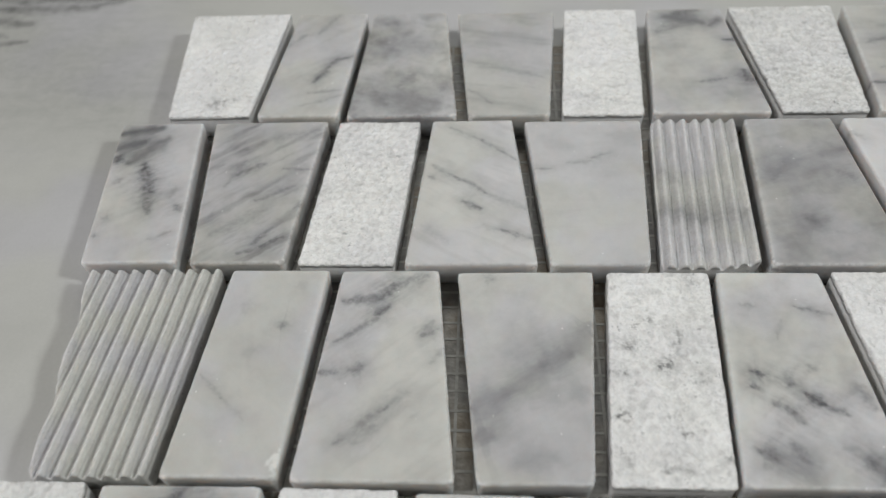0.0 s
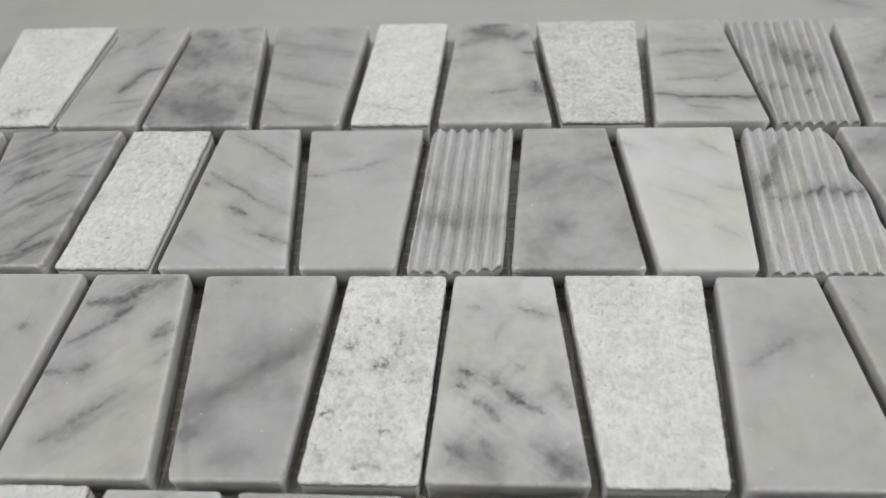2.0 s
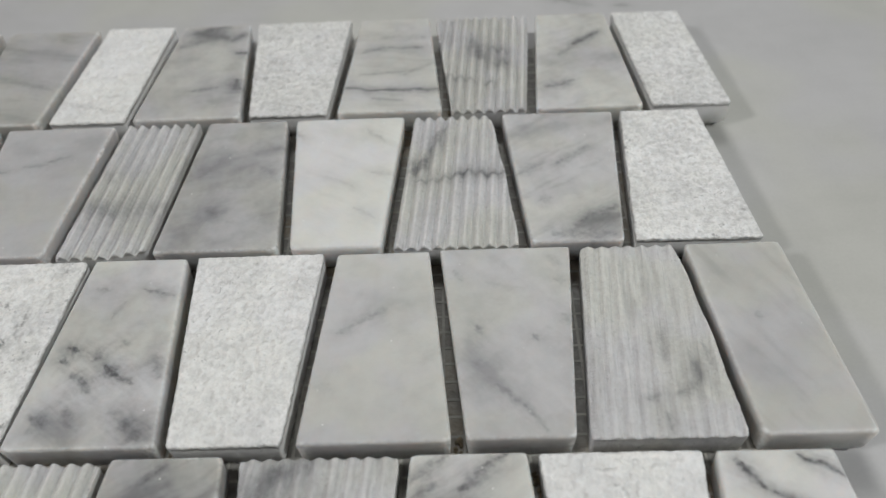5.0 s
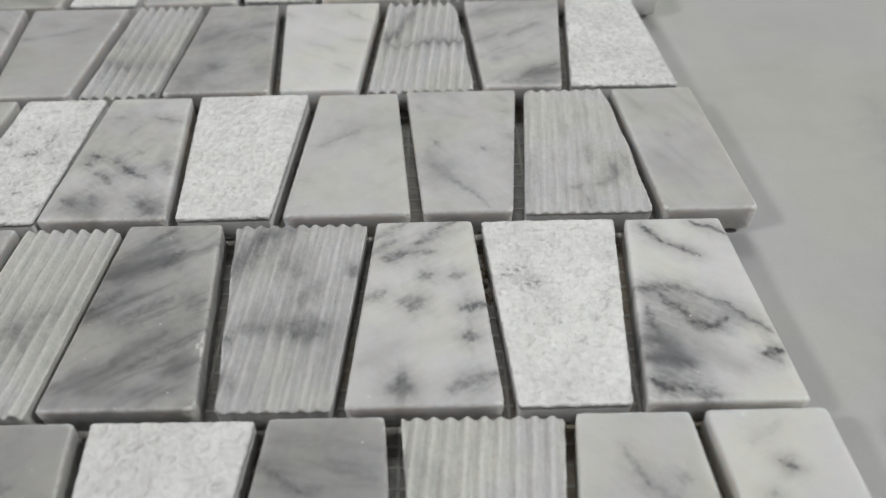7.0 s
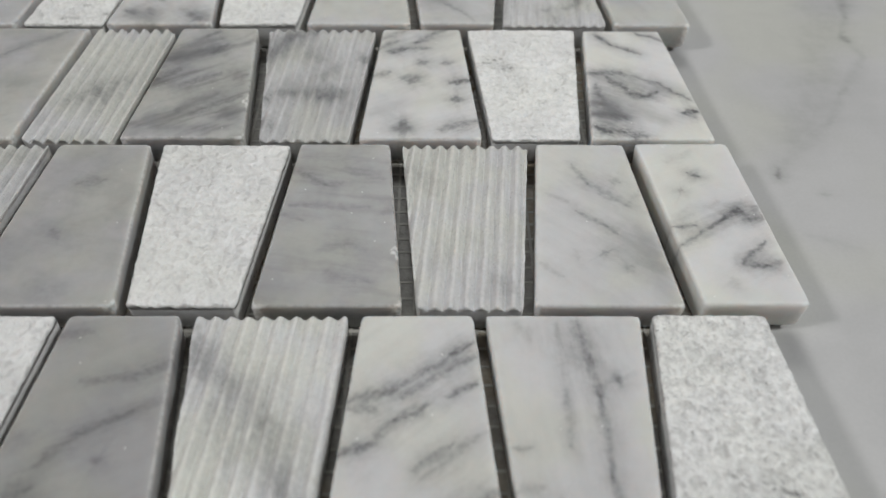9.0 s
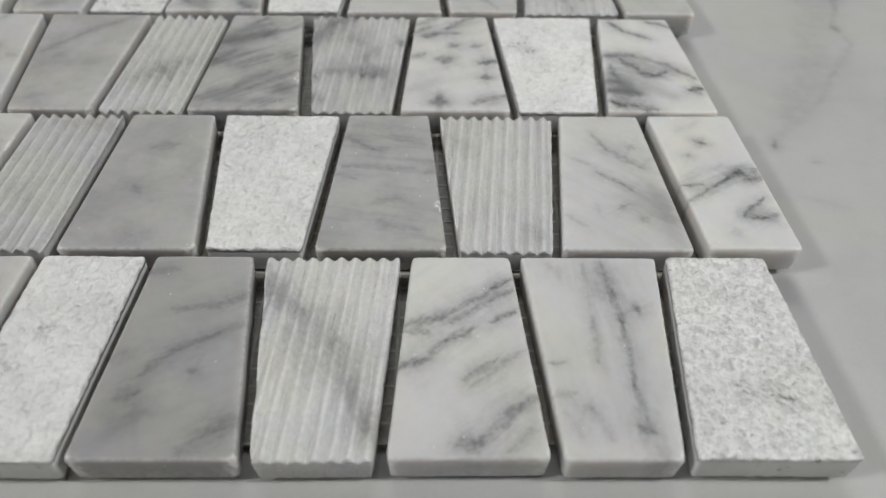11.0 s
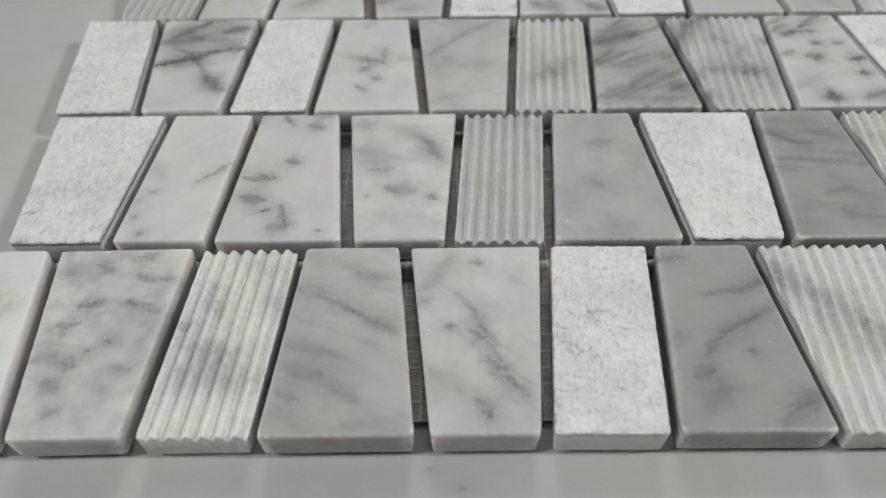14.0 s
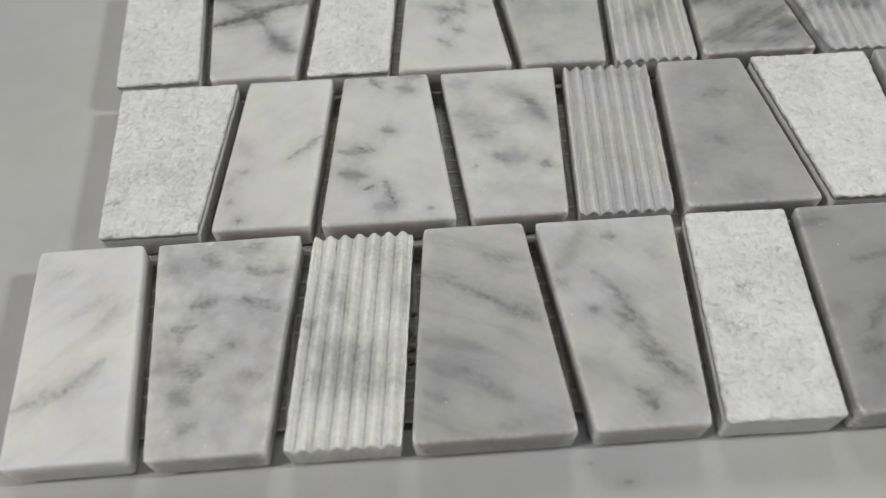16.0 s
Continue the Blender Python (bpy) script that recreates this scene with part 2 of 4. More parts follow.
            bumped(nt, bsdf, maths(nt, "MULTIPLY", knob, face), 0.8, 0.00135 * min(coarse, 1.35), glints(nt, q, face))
        else:
            grey_mottle = span(nt, noisy(nt, q, 0.9, 5.0, 0.68), 0.40, 0.70)
            colour = mixed(nt, maths(nt, "MULTIPLY", grey_mottle, 0.3), colour, (0.42, 0.42, 0.415, 1))
            comb = node(nt, "ShaderNodeVectorRotate")           # the saw's marks run along the ribs
            comb.rotation_type = "Z_AXIS"
            put(nt, comb.inputs["Vector"], q), put(nt, comb.inputs["Angle"], radians(4.8))
            drag = noisy(nt, vec(nt, "MULTIPLY", comb.outputs[0], (2.6, 0.10, 1.0)), 1.0, 3.0, 0.6)
            colour = mixed(nt, maths(nt, "MULTIPLY", span(nt, drag, 0.5, 0.7), 0.34), colour, (0.36, 0.36, 0.365, 1))
            rough = maths(nt, "ADD", noisy(nt, q, 0.8, 3.0, 0.58), maths(nt, "ADD", maths(nt, "MULTIPLY", crystal.outputs["Distance"], 0.35), drag))
            bumped(nt, bsdf, maths(nt, "MULTIPLY", rough, face), 0.45, 0.0008, glints(nt, q, face))
        nt.links.new(span(nt, crystal.outputs["Color"], 0.0, 1.0, 0.22, 0.8, False), bsdf.inputs["Roughness"])
    worn = node(nt, "ShaderNodeNewGeometry").outputs["Pointiness"]
    edge = maths(nt, "MULTIPLY", span(nt, worn, 0.51, 0.56), span(nt, noisy(nt, q, 0.8, 3.0), 0.35, 0.6))
    colour = mixed(nt, maths(nt, "MULTIPLY", edge, 0.6 if finish == "honed" else 0.0), colour, (0.86, 0.86, 0.85, 1))
    # light goes a little way into the stone
    bsdf.inputs["Subsurface Weight"].default_value = 0.35 if finish == "hammered" else 0.9
    bsdf.inputs["Subsurface Radius"].default_value = (1.0, 0.84, 0.76) if finish == "honed" else (1.0, 0.94, 0.90)
    bsdf.inputs["Subsurface Scale"].default_value = {"hammered": 0.0005, "ribbed": 0.0012, "honed": 0.0055}[finish]
    # small bright crystals and chips; on ribbed and hammered faces also painted glints
    chip_glint = node(nt, "ShaderNodeTexVoronoi")
    put(nt, chip_glint.inputs["Vector"], q), put(nt, chip_glint.inputs["Scale"], 0.55 if finish == "honed" else 1.0)
    pick = node(nt, "ShaderNodeSeparateColor")
    nt.links.new(chip_glint.outputs["Color"], pick.inputs[0])
    spot = maths(nt, "MULTIPLY", span(nt, chip_glint.outputs["Distance"], 0.04, 0.13, 1.0, 0.0), span(nt, pick.outputs[0], 0.93, 0.95) if finish == "honed" else span(nt, pick.outputs[0], 0.86, 0.88))
    colour = mixed(nt, maths(nt, "MULTIPLY", spot, 0.75), colour, (0.93, 0.93, 0.92, 1))
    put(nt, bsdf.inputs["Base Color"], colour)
    return m


def plain(name, colour, roughness, spread=0.12, scale=40.0, bump=0.0, metallic=0.0):
    m, nt, bsdf = tree_of(name)
    p = node(nt, "ShaderNodeTexCoord").outputs["Object"]
    n = noisy(nt, p, scale, 4.0, 0.6)
    low = tuple(c * (1 - spread) for c in colour) + (1,)
    high = tuple(min(1, c * (1 + spread)) for c in colour) + (1,)
    put(nt, bsdf.inputs["Base Color"], mixed(nt, span(nt, n, 0.3, 0.7), low, high))
    bsdf.inputs["Roughness"].default_value, bsdf.inputs["Metallic"].default_value = roughness, metallic
    if bump:
        bumped(nt, bsdf, n, bump, 0.001)
    return m


def slab_material():
    """The table: pale polished stone with a few soft grey veins, and light falloff painted at the far left."""
    m, nt, bsdf = tree_of("polished_slab")
    p = vec(nt, "SCALE", node(nt, "ShaderNodeTexCoord").outputs["Object"], scale=1000.0)
    body = nt.nodes.new("ShaderNodeGroup")
    body.node_tree = BODY
    wide = vec(nt, "SCALE", p, scale=0.35)
    for key, v in (("Point", wide), ("Turned", wide), ("Tone", 0.485), ("Cloud", 0.07), ("Streak", 0.03)):
        put(nt, body.inputs[key], v)
    at = vec(nt, "ADD", p, vec(nt, "SCALE", body.outputs["Warped"], scale=1.1))
    at = vec(nt, "MULTIPLY", at, (1, 1, 0))
    total = 0.0
    veins = ((346, 196, 340, 173, 2.2, 0.42), (340, 173, 335, 163, 1.8, 0.26), (335, 163, 336, 159, 1.6, 0.50), (336, 159, 337, 151, 2.0, 0.16),
             (337, 151, 323, 132, 2.2, 0.16), (326, 136, 323, 132, 1.5, 0.26), (323, 132, 317, 121, 2.2, 0.15), (317, 121, 298, 103, 2.6, 0.17),
             (296, 101, 295, 98, 1.3, 0.62), (304, 92, 306, 92, 0.8, 0.25), (296, 78, 307, 74, 1.5, 0.12), (338, 121, 338.5, 121, 0.6, 0.7),
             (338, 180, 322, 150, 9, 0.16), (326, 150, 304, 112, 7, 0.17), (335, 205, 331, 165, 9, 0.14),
             (-120, 316, -86, 314, 4.5, 0.72), (-104, 322, -66, 323, 4, 0.70), (-120, 328, -58, 329, 4, 0.75), (-97, 308, -91, 306, 3, 0.45),
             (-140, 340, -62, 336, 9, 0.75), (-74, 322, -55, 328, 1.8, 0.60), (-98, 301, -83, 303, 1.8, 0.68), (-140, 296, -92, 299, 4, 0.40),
             # the stroke 38 wide is no vein: it paints the light's falloff
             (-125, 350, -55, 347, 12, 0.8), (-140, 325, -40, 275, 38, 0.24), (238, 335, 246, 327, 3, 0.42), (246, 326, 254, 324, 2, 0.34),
             (262, 323, 267, 323, 1.2, 0.4), (240, 341, 270, 336, 5, 0.24), (92, -7, 94, -7, 0.5, 0.55), (86, -3, 87, -3, 0.5, 0.4))
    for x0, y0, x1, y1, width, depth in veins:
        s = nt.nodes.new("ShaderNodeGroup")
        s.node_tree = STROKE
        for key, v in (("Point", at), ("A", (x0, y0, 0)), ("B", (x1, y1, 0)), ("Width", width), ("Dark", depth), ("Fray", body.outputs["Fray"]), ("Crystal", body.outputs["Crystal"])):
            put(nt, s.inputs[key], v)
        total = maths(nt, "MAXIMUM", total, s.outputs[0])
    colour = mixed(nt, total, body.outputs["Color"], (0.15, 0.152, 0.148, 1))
    # a few grains of dust and small pores
    dust = node(nt, "ShaderNodeTexVoronoi")
    put(nt, dust.inputs["Vector"], vec(nt, "MULTIPLY", p, (1, 1, 0))), put(nt, dust.inputs["Scale"], 0.06)
    rare = node(nt, "ShaderNodeSeparateColor")
    nt.links.new(dust.outputs["Color"], rare.inputs[0])
    speck = maths(nt, "MULTIPLY", span(nt, dust.outputs["Distance"], 0.012, 0.03, 1.0, 0.0), span(nt, rare.outputs[1], 0.74, 0.76))
    put(nt, bsdf.inputs["Base Color"], mixed(nt, maths(nt, "MULTIPLY", speck, 0.6), colour, (0.2, 0.195, 0.18, 1)))
    bsdf.inputs["Roughness"].default_value = 0.55
    bsdf.inputs["Specular IOR Level"].default_value = 0.3
    return m


# ---------------------------------------------------------------- helpers for meshes
def part(name, mesh, material, parent=None, label="", m=None):
    ob = new(name, mesh)
    mesh.materials.append(material)
    if parent is not None:
        ob.parent = parent
    if m is not None:
        ob.matrix_basis = m
    if label:
        tagged(ob, label)
    return ob


def from_bm(name, bm):
    mesh = bpy.data.meshes.new(name)
    bm.to_mesh(mesh)
    bm.free()
    return mesh


def box(x0, x1, y0, y1, z0, z1, bevel=0.0):
    bm = bmesh.new()
    bmesh.ops.create_cube(bm, size=1.0)
    bmesh.ops.transform(bm, verts=bm.verts, matrix=Matrix.LocRotScale(((x0 + x1) / 2, (y0 + y1) / 2, (z0 + z1) / 2), None, (x1 - x0, y1 - y0, z1 - z0)))
    if bevel:
        bmesh.ops.bevel(bm, geom=bm.edges[:], offset=bevel, segments=3, affect="EDGES", profile=0.5)
    return bm


# ---------------------------------------------------------------- the room, out of view: plain walls added to close the place and shape its light
# pinkish grey, to warm the light that the added walls throw back
paint = plain("grey_wall_paint", (0.33, 0.30, 0.295), 0.85, 0.03, 6.0)
# near-black south wall and dark floor send little light to the piece fronts
dark_absorber = plain("dark_absorbing_wall", (0.06, 0.06, 0.062), 0.8, 0.05, 6.0)
floor_grey = plain("grey_floor", (0.12, 0.115, 0.11), 0.6, 0.08, 5.0)
X0, X1, Y0, Y1, FLOOR, CEIL = -2.1, 2.4, -1.9, 2.1, -0.9, 1.75
for name, dims, mat in (("floor", (X0, X1, Y0, Y1, FLOOR - 0.1, FLOOR), floor_grey), ("ceiling", (X0, X1, Y0, Y1, CEIL, CEIL + 0.1), paint),
                        ("wall_west", (X0 - 0.1, X0, Y0, Y1, FLOOR - 0.1, CEIL + 0.1), paint), ("wall_east", (X1, X1 + 0.1, Y0, Y1, FLOOR - 0.1, CEIL + 0.1), paint),
                        ("wall_south", (X0 - 0.1, X1 + 0.1, Y0 - 0.1, Y0, FLOOR - 0.1, CEIL + 0.1), dark_absorber),
                        ("wall_north", (X0 - 0.1, X1 + 0.1, Y1, Y1 + 0.1, FLOOR - 0.1, CEIL + 0.1), paint)):
    tagged(part(name, from_bm(name, box(*dims)), mat), "plain unseen surface added to close the room", name.split("_")[0], kind="structure")

# ---------------------------------------------------------------- the table under the sheet
table = tagged(new("table"), "pale polished stone table with soft grey veins", "table")
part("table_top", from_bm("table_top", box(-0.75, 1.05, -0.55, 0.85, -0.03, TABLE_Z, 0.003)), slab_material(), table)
part("table_base", from_bm("table_base", box(-0.65, 0.95, -0.45, 0.75, FLOOR, -0.03)), paint, table)

# ---------------------------------------------------------------- the sheet of mosaic
sheet = tagged(new("mosaic_sheet"), "sheet of grey-white marble mosaic pieces on mesh backing", "mosaic")
LONG, SHORT, HIGH, THICK = 0.0300, 0.0217, 0.0488, 0.0088
ROW_Y = (0, 0.2777, 0.2267, 0.1766, 0.1256, 0.0749, 0.0241)      # the middle line of each row, from the far one
LEAN, LEAN_END = 0.0019, 0.0022
SHAPES = {  # half-width offsets of the corners: top left, top right, bottom right, bottom left
    "A": (-LONG / 2, LONG / 2, SHORT / 2, -SHORT / 2),
    "B": (-SHORT / 2, SHORT / 2, LONG / 2, -LONG / 2),
    "P": (-SHORT / 2 + LEAN, SHORT / 2 + LEAN, SHORT / 2 - LEAN, -SHORT / 2 - LEAN),
    "Q": (-SHORT / 2 - LEAN_END, SHORT / 2 - LEAN_END, SHORT / 2 + LEAN_END, -SHORT / 2 + LEAN_END),
}
LABELS = {"honed": "smooth honed grey-white marble piece", "ribbed": "marble piece with ribbed grooves", "hammered": "rough bush-hammered white marble piece"}
count = 0


def piece_mesh(shape, finish, seed, rib=0.00310, depth=0.00105, phase=0.0, slope=0.085, left=0.0, top=0.0, foot=0.0, broken=False, bow=0.0, coarse=1.0, speck=1.0):
    """A slab piece: a fine grid for its face, eased rim, sides and underside. The face lies at z = 0."""
    rnd = random.Random(seed)
    tl, tr, br, bl = (x + rnd.uniform(-0.0002, 0.0002) for x in SHAPES[shape])
    tl, tr, br, bl = tl - left - top, tr + top, br + foot, bl - left - foot
    h = HIGH / 2 + rnd.uniform(-0.0002, 0.0001)
    nx, ny = {"honed": (20, 34), "hammered": (62, 102), "ribbed": (110, 36)}[finish]
    rim = 0.00065 if finish == "honed" else 0.0004
    radius = rnd.uniform(0.0004, 0.0009)

    def plan(u, v, grow):
        """A point of the outline or the inside, u and v from -1 to 1, grown outwards by so many metres."""
        s = (v + 1) / 2
        left, right = bl + (tl - bl) * s, br + (tr - br) * s
        half = (right - left) / 2
        right += bow * (1 - v * v)
        x = (left + right) / 2 + u * ((right - left) / 2 + grow)
        y = v * (h + grow)
        dx, dy = abs(u) * (half + grow) - (half + grow - radius), abs(v) * (h + grow) - (h + grow - radius)
        if dx > 0 and dy > 0:
            k = max(dx, dy) / math.hypot(dx, dy)
            x -= math.copysign(dx * (1 - k), u)
            y -= math.copysign(dy * (1 - k), v)
        if broken and u > 0.2 and v < -0.7:
            cut = (u - 0.2) / 0.8 * 0.0016
            y += cut * max(0.0, (-v - 0.7) / 0.3)
        e = noise.noise(Vector((x * 700, y * 700, seed * 3.1)))
        edge = max(abs(u), abs(v)) > 0.999
        w = (0.00007 if finish == "honed" else 0.00016) if edge else 0.0
        return x + e * w * (1 if abs(u) > 0.999 else 0), y + e * w * (1 if abs(v) > 0.999 else 0)

    def height(x, y):
        if finish == "ribbed":
            g = (0.5 - 0.5 * math.cos(2 * math.pi * ((x - slope * y) / rib + phase))) ** 1.15
            z = -1.35 * depth * g
            return z + 0.00009 * noise.noise(Vector((x * 900, y * 500, seed)))
        if finish == "hammered":
            f = 560 if coarse > 1.05 else 760
            n = noise.noise(Vector((x * f, y * f, seed * 7.7))) + 0.3 * noise.noise(Vector((x * f * 2.1, y * f * 2.1, seed)))
            return 0.00024 * coarse * n + 0.0002 * noise.noise(Vector((x * 130, y * 130, seed)))
        return 0.0

    verts, faces = [], []
    us = [-1 + 2 * i / nx for i in range(nx + 1)]
    vs = [-1 + 2 * j / ny for j in range(ny + 1)]
    for v in vs:
        for u in us:
            x, y = plan(u, v, -rim)
            verts.append((x, y, height(x, y)))
    at = lambda i, j: j * (nx + 1) + i
    for j in range(ny):
        for i in range(nx):
            faces.append((at(i, j), at(i + 1, j), at(i + 1, j + 1), at(i, j + 1)))
    loop = [(i, 0) for i in range(nx)] + [(nx, j) for j in range(ny)] + [(i, ny) for i in range(nx, 0, -1)] + [(0, j) for j in range(ny, 0, -1)]
    last = [at(i, j) for i, j in loop]
    rings = ((-0.62, -0.07), (-0.3, -0.27), (-0.08, -0.58), (0.0, -1.0), (0.0, -1.6))
    for grow, drop in rings + (("low", 0), ("back", 0), ("foot", 0)):
        ring = []
        for (i, j), k in zip(loop, last):
            if grow == "low":
                x, y = plan(us[i], vs[j], -0.0003)
                z = -THICK + 0.0016
            elif grow == "back":
                x, y = plan(us[i], vs[j], -0.0011)
                z = -THICK + 0.0007
            elif grow == "foot":
                x, y = plan(us[i], vs[j], -0.0020)
                z = -THICK
            else:
                x, y = plan(us[i], vs[j], grow * rim)
                chip = max(0.0, noise.noise(Vector((x * 1300, y * 1300, seed + 5.0)))) ** 2 * 0.5
                z = height(x, y) * (1.0 if finish == "ribbed" else 0.6) + drop * rim * (1 + chip)
            ring.append(len(verts))
            verts.append((x, y, z))
        n = len(loop)
        for a in range(n):
            b = (a + 1) % n
            faces.append((last[a], ring[a], ring[b], last[b]))
        last = ring
    faces.append(tuple(reversed(last)))
    mesh = bpy.data.meshes.new("piece")
    mesh.from_pydata(verts, [], faces)
    mesh.polygons.foreach_set("use_smooth", [True] * (len(faces) - 1) + [False])
    mesh.update()
    return mesh


def piece(row, shape, x, finish, tone, cloud=0.2, streak=0.15, angle=30, veins=(), y=0.0, turn=0.0, **more):
    """One marble piece in a row (1 is the far one) with its middle x millimetres along, y off its line and turned by so many degrees."""
    global count
    count += 1
    mat = stone("marble_" + finish, finish, tone, cloud, streak, angle, count, veins, more.get("coarse", 1.0), more.get("speck", 1.0))
    rnd = random.Random(count + 400)
    m = pose(x / 1000, ROW_Y[row] + y / 1000, TOP_Z + rnd.uniform(-0.00015, 0.0001), rnd.uniform(-0.2, 0.2), rnd.uniform(-0.25, 0.25), turn)
    return part("tile", piece_mesh(shape, finish, count, **more), mat, sheet, LABELS[finish], m)

# far row
piece(1, "A", -6.8, "hammered", 0.91, 0.2, 0.02, 16,
      ((-1.4, -19.2, 5.5, -17.6, 1.2, 0.4), (1.6, -21.7, 2.3, -21.0, 0.8, 0.34)), coarse=0.8, speck=0.6, y=-0.01, turn=1.08, top=0.00026, foot=0.00032)
piece(1, "P", 20.0, "honed", 0.558, 0.12, 0.12, 40,
      ((-9.8, 7.5, -4.8, 13.1, 1.2, 0.41), (0.5, -9.6, 5.6, 0.8, 1.3, 0.76), (5.6, 0.8, 10.4, 2.1, 1, 0.62), (-1.4, 13.7, 4.2, 24.1, 1, 0.41), (-0.3, -14.7, 8.3, -13.5, 0.8, 0.41), (-1.7, -20.7, 8.6, -16, 0.8, 0.28)), y=-0.17, turn=0.6, top=-0.00016, foot=0.0003)
piece(1, "B", 46.2, "honed", 0.51, 0.34, 0.1, -16,
      ((-10.1, 20.7, -1.2, 18.9, 3, 0.34), (-1.8, -16.2, 7.1, -22.3, 5, 0.46), (-11.4, -14.9, -4.6, -19.8, 3, 0.34), (-11.9, 4.8, 9.7, 5.7, 4, 0.23), (2.2, -6.2, -1.4, -11.3, 2, 0.34)), y=-0.32, turn=0.98, top=0.00032, foot=-6e-05)
piece(1, "A", 75.4, "honed", 0.495, 0.12, 0.2, -12,
      ((-11.1, 0.1, 9.6, -8.1, 1.5, 0.29), (-10.8, -12.8, -4.6, -19.0, 0.8, 0.34), (-9.6, 12.6, 10.4, 9.3, 4, 0.23)), y=-0.42, turn=0.23, top=-0.00026, foot=1e-05)
piece(1, "P", 101.9, "hammered", 0.91, 0.2, 0.02, -16,
      ((-9.6, -15.7, 8.0, -20.6, 1.5, 0.17),), coarse=0.8, speck=0.7, y=0.08, turn=0.29, top=-0.00014, foot=-7e-05)
piece(1, "B", 128.7, "honed", 0.54, 0.16, 0.12, 7,
      ((-5.4, 19.9, 4, 16.7, 3.3, 0.85), (-3.5, 21.4, 3.5, 23.3, 2.2, 0.62), (6.2, 15.2, 11.1, 19.5, 1.65, 0.62), (8.9, 8.1, 12.1, 8, 1.1, 0.77), (11.4, -6.5, 11.4, -10.3, 1.65, 0.85), (11.3, -10.8, 15.1, -10.3, 1.32, 0.77), (-0.9, -11.3, 6.2, -9.7, 1.1, 0.54), (-9.7, 12.7, -2.8, 15.4, 2.2, 0.46), (-10.9, 4.4, -2.7, 5.6, 3.3, 0.31), (5.7, -16.2, 14.3, -17.5, 3.3, 0.31)), y=0.04, turn=0.42, top=-4e-05, foot=0.00031)
piece(1, "A", 157.6, "hammered", 0.88, 0.2, 0.02, -62,
      ((-8.4, 6.5, -4.3, -5.5, 3, 0.17), (-9.9, -6.6, -7.6, -6.7, 1, 0.34)), coarse=1, speck=1.6, y=0.42, turn=0.69, top=0.00019, foot=6e-05)
piece(1, "B", 186.6, "honed", 0.558, 0.12, 0.15, -8,
      ((-14, -12, -5.8, -14.1, 0.9, 0.77), (-5.8, -14.1, 14.9, -14.2, 0.9, 0.93), (-4.9, -17.9, 3.7, -19.4, 0.8, 0.46), (-9.8, 5.2, -3.1, 7.8, 1, 0.46), (-1.4, 7.8, 8.9, 7.4, 1, 0.54), (-9.4, -6, 3.8, -5.1, 0.7, 0.39), (-3.2, 13.8, 9, 13.4, 2, 0.31), (3.8, -6.5, 12, -1.3, 1, 0.31)), y=0.42, turn=0.06, top=0, foot=-4e-05)
piece(1, "A", 214.7, "ribbed", 0.644, 0.15, 0.05, -30,
      ((-3.7, 11.3, -0.2, 1, 2.75, 0.6), (1.9, 6.7, 6, 5.1, 1.32, 0.69), (2.9, -1.9, 6.3, -0.6, 1.65, 0.69), (-12.9, -6.8, -3.4, -9.8, 1.1, 0.51), (-0.3, -11.2, 1.3, -11.3, 1.1, 0.69)), slope=0.085, rib=0.00302, phase=0.32, y=0.42, turn=0.11, top=0, foot=-0.00014)
piece(1, "B", 242.9, "honed", 0.576, 0.16, 0.12, 26,
      ((-0.9, 7.2, 7.6, 12.8, 1.6, 0.9), (-5.9, 1.6, -0.9, 7.2, 1.2, 0.44), (-11.3, -14.3, -3.1, -12, 1.5, 0.6), (-8.1, -2.5, 10.3, -0.3, 4, 0.22)), y=0.42, turn=0.06, top=0.0001, foot=-0.00012)
piece(1, "Q", 269.0, "hammered", 0.88, 0.2, 0.02, 30, coarse=0.9, speck=1.7, y=0.42, turn=0.13, top=-0.00028, foot=-4e-05)
# second row
piece(2, "Q", -15.5, "honed", 0.594, 0.1, 0.06, 33,
      ((-13.1, 20.2, -2, 22.4, 2.75, 0.87), (-13.2, 13.6, -5, 16.8, 2.75, 0.87), (-7.2, 9.3, 0.8, 17.9, 2.75, 0.75), (-3.1, 8.2, 1.4, -1.9, 2.2, 0.75), (-0, -1.9, 2.4, -8.6, 1.65, 0.62), (-11, 9.3, -10.2, 11.4, 2.2, 0.75), (9.2, -6.7, 10.7, -8, 1.65, 0.56), (-8, -10.5, -7, -10.5, 1.1, 0.49), (-8.9, -15.9, -8.2, -15.9, 0.88, 0.44), (4.8, -17.6, 9.5, -14.9, 0.88, 0.31), (7, -3.9, 7.3, 0, 1.32, 0.25), (-8.6, 2.1, -7.5, 3.1, 1.65, 0.37)), y=-0.2, turn=1.1, top=0.00031, foot=0.00026)
piece(2, "A", 12.2, "honed", 0.513, 0.15, 0.42, 38,
      ((-5.4, 4, 1.1, 8.1, 1.2, 0.56), (-8.1, 0, -3.6, 9.1, 1, 0.37), (0.8, -4.8, 9.8, -0, 1, 0.44), (-0.3, -21.8, 10, -16.6, 1, 0.62), (2.3, -18.4, 6.6, -13.1, 1, 0.49), (-13.2, 6.1, -9.3, 8.1, 1, 0.37), (5.8, 6, 12.4, 6, 0.9, 0.49), (-7.8, -15.8, 4.2, -7.6, 2, 0.31), (-0.6, 16.6, 13.8, 20.9, 2, 0.31), (11.1, -7.6, 12.7, -4.8, 1, 0.37)), y=-0.13, turn=0.94, top=0.00023, foot=0.00014)
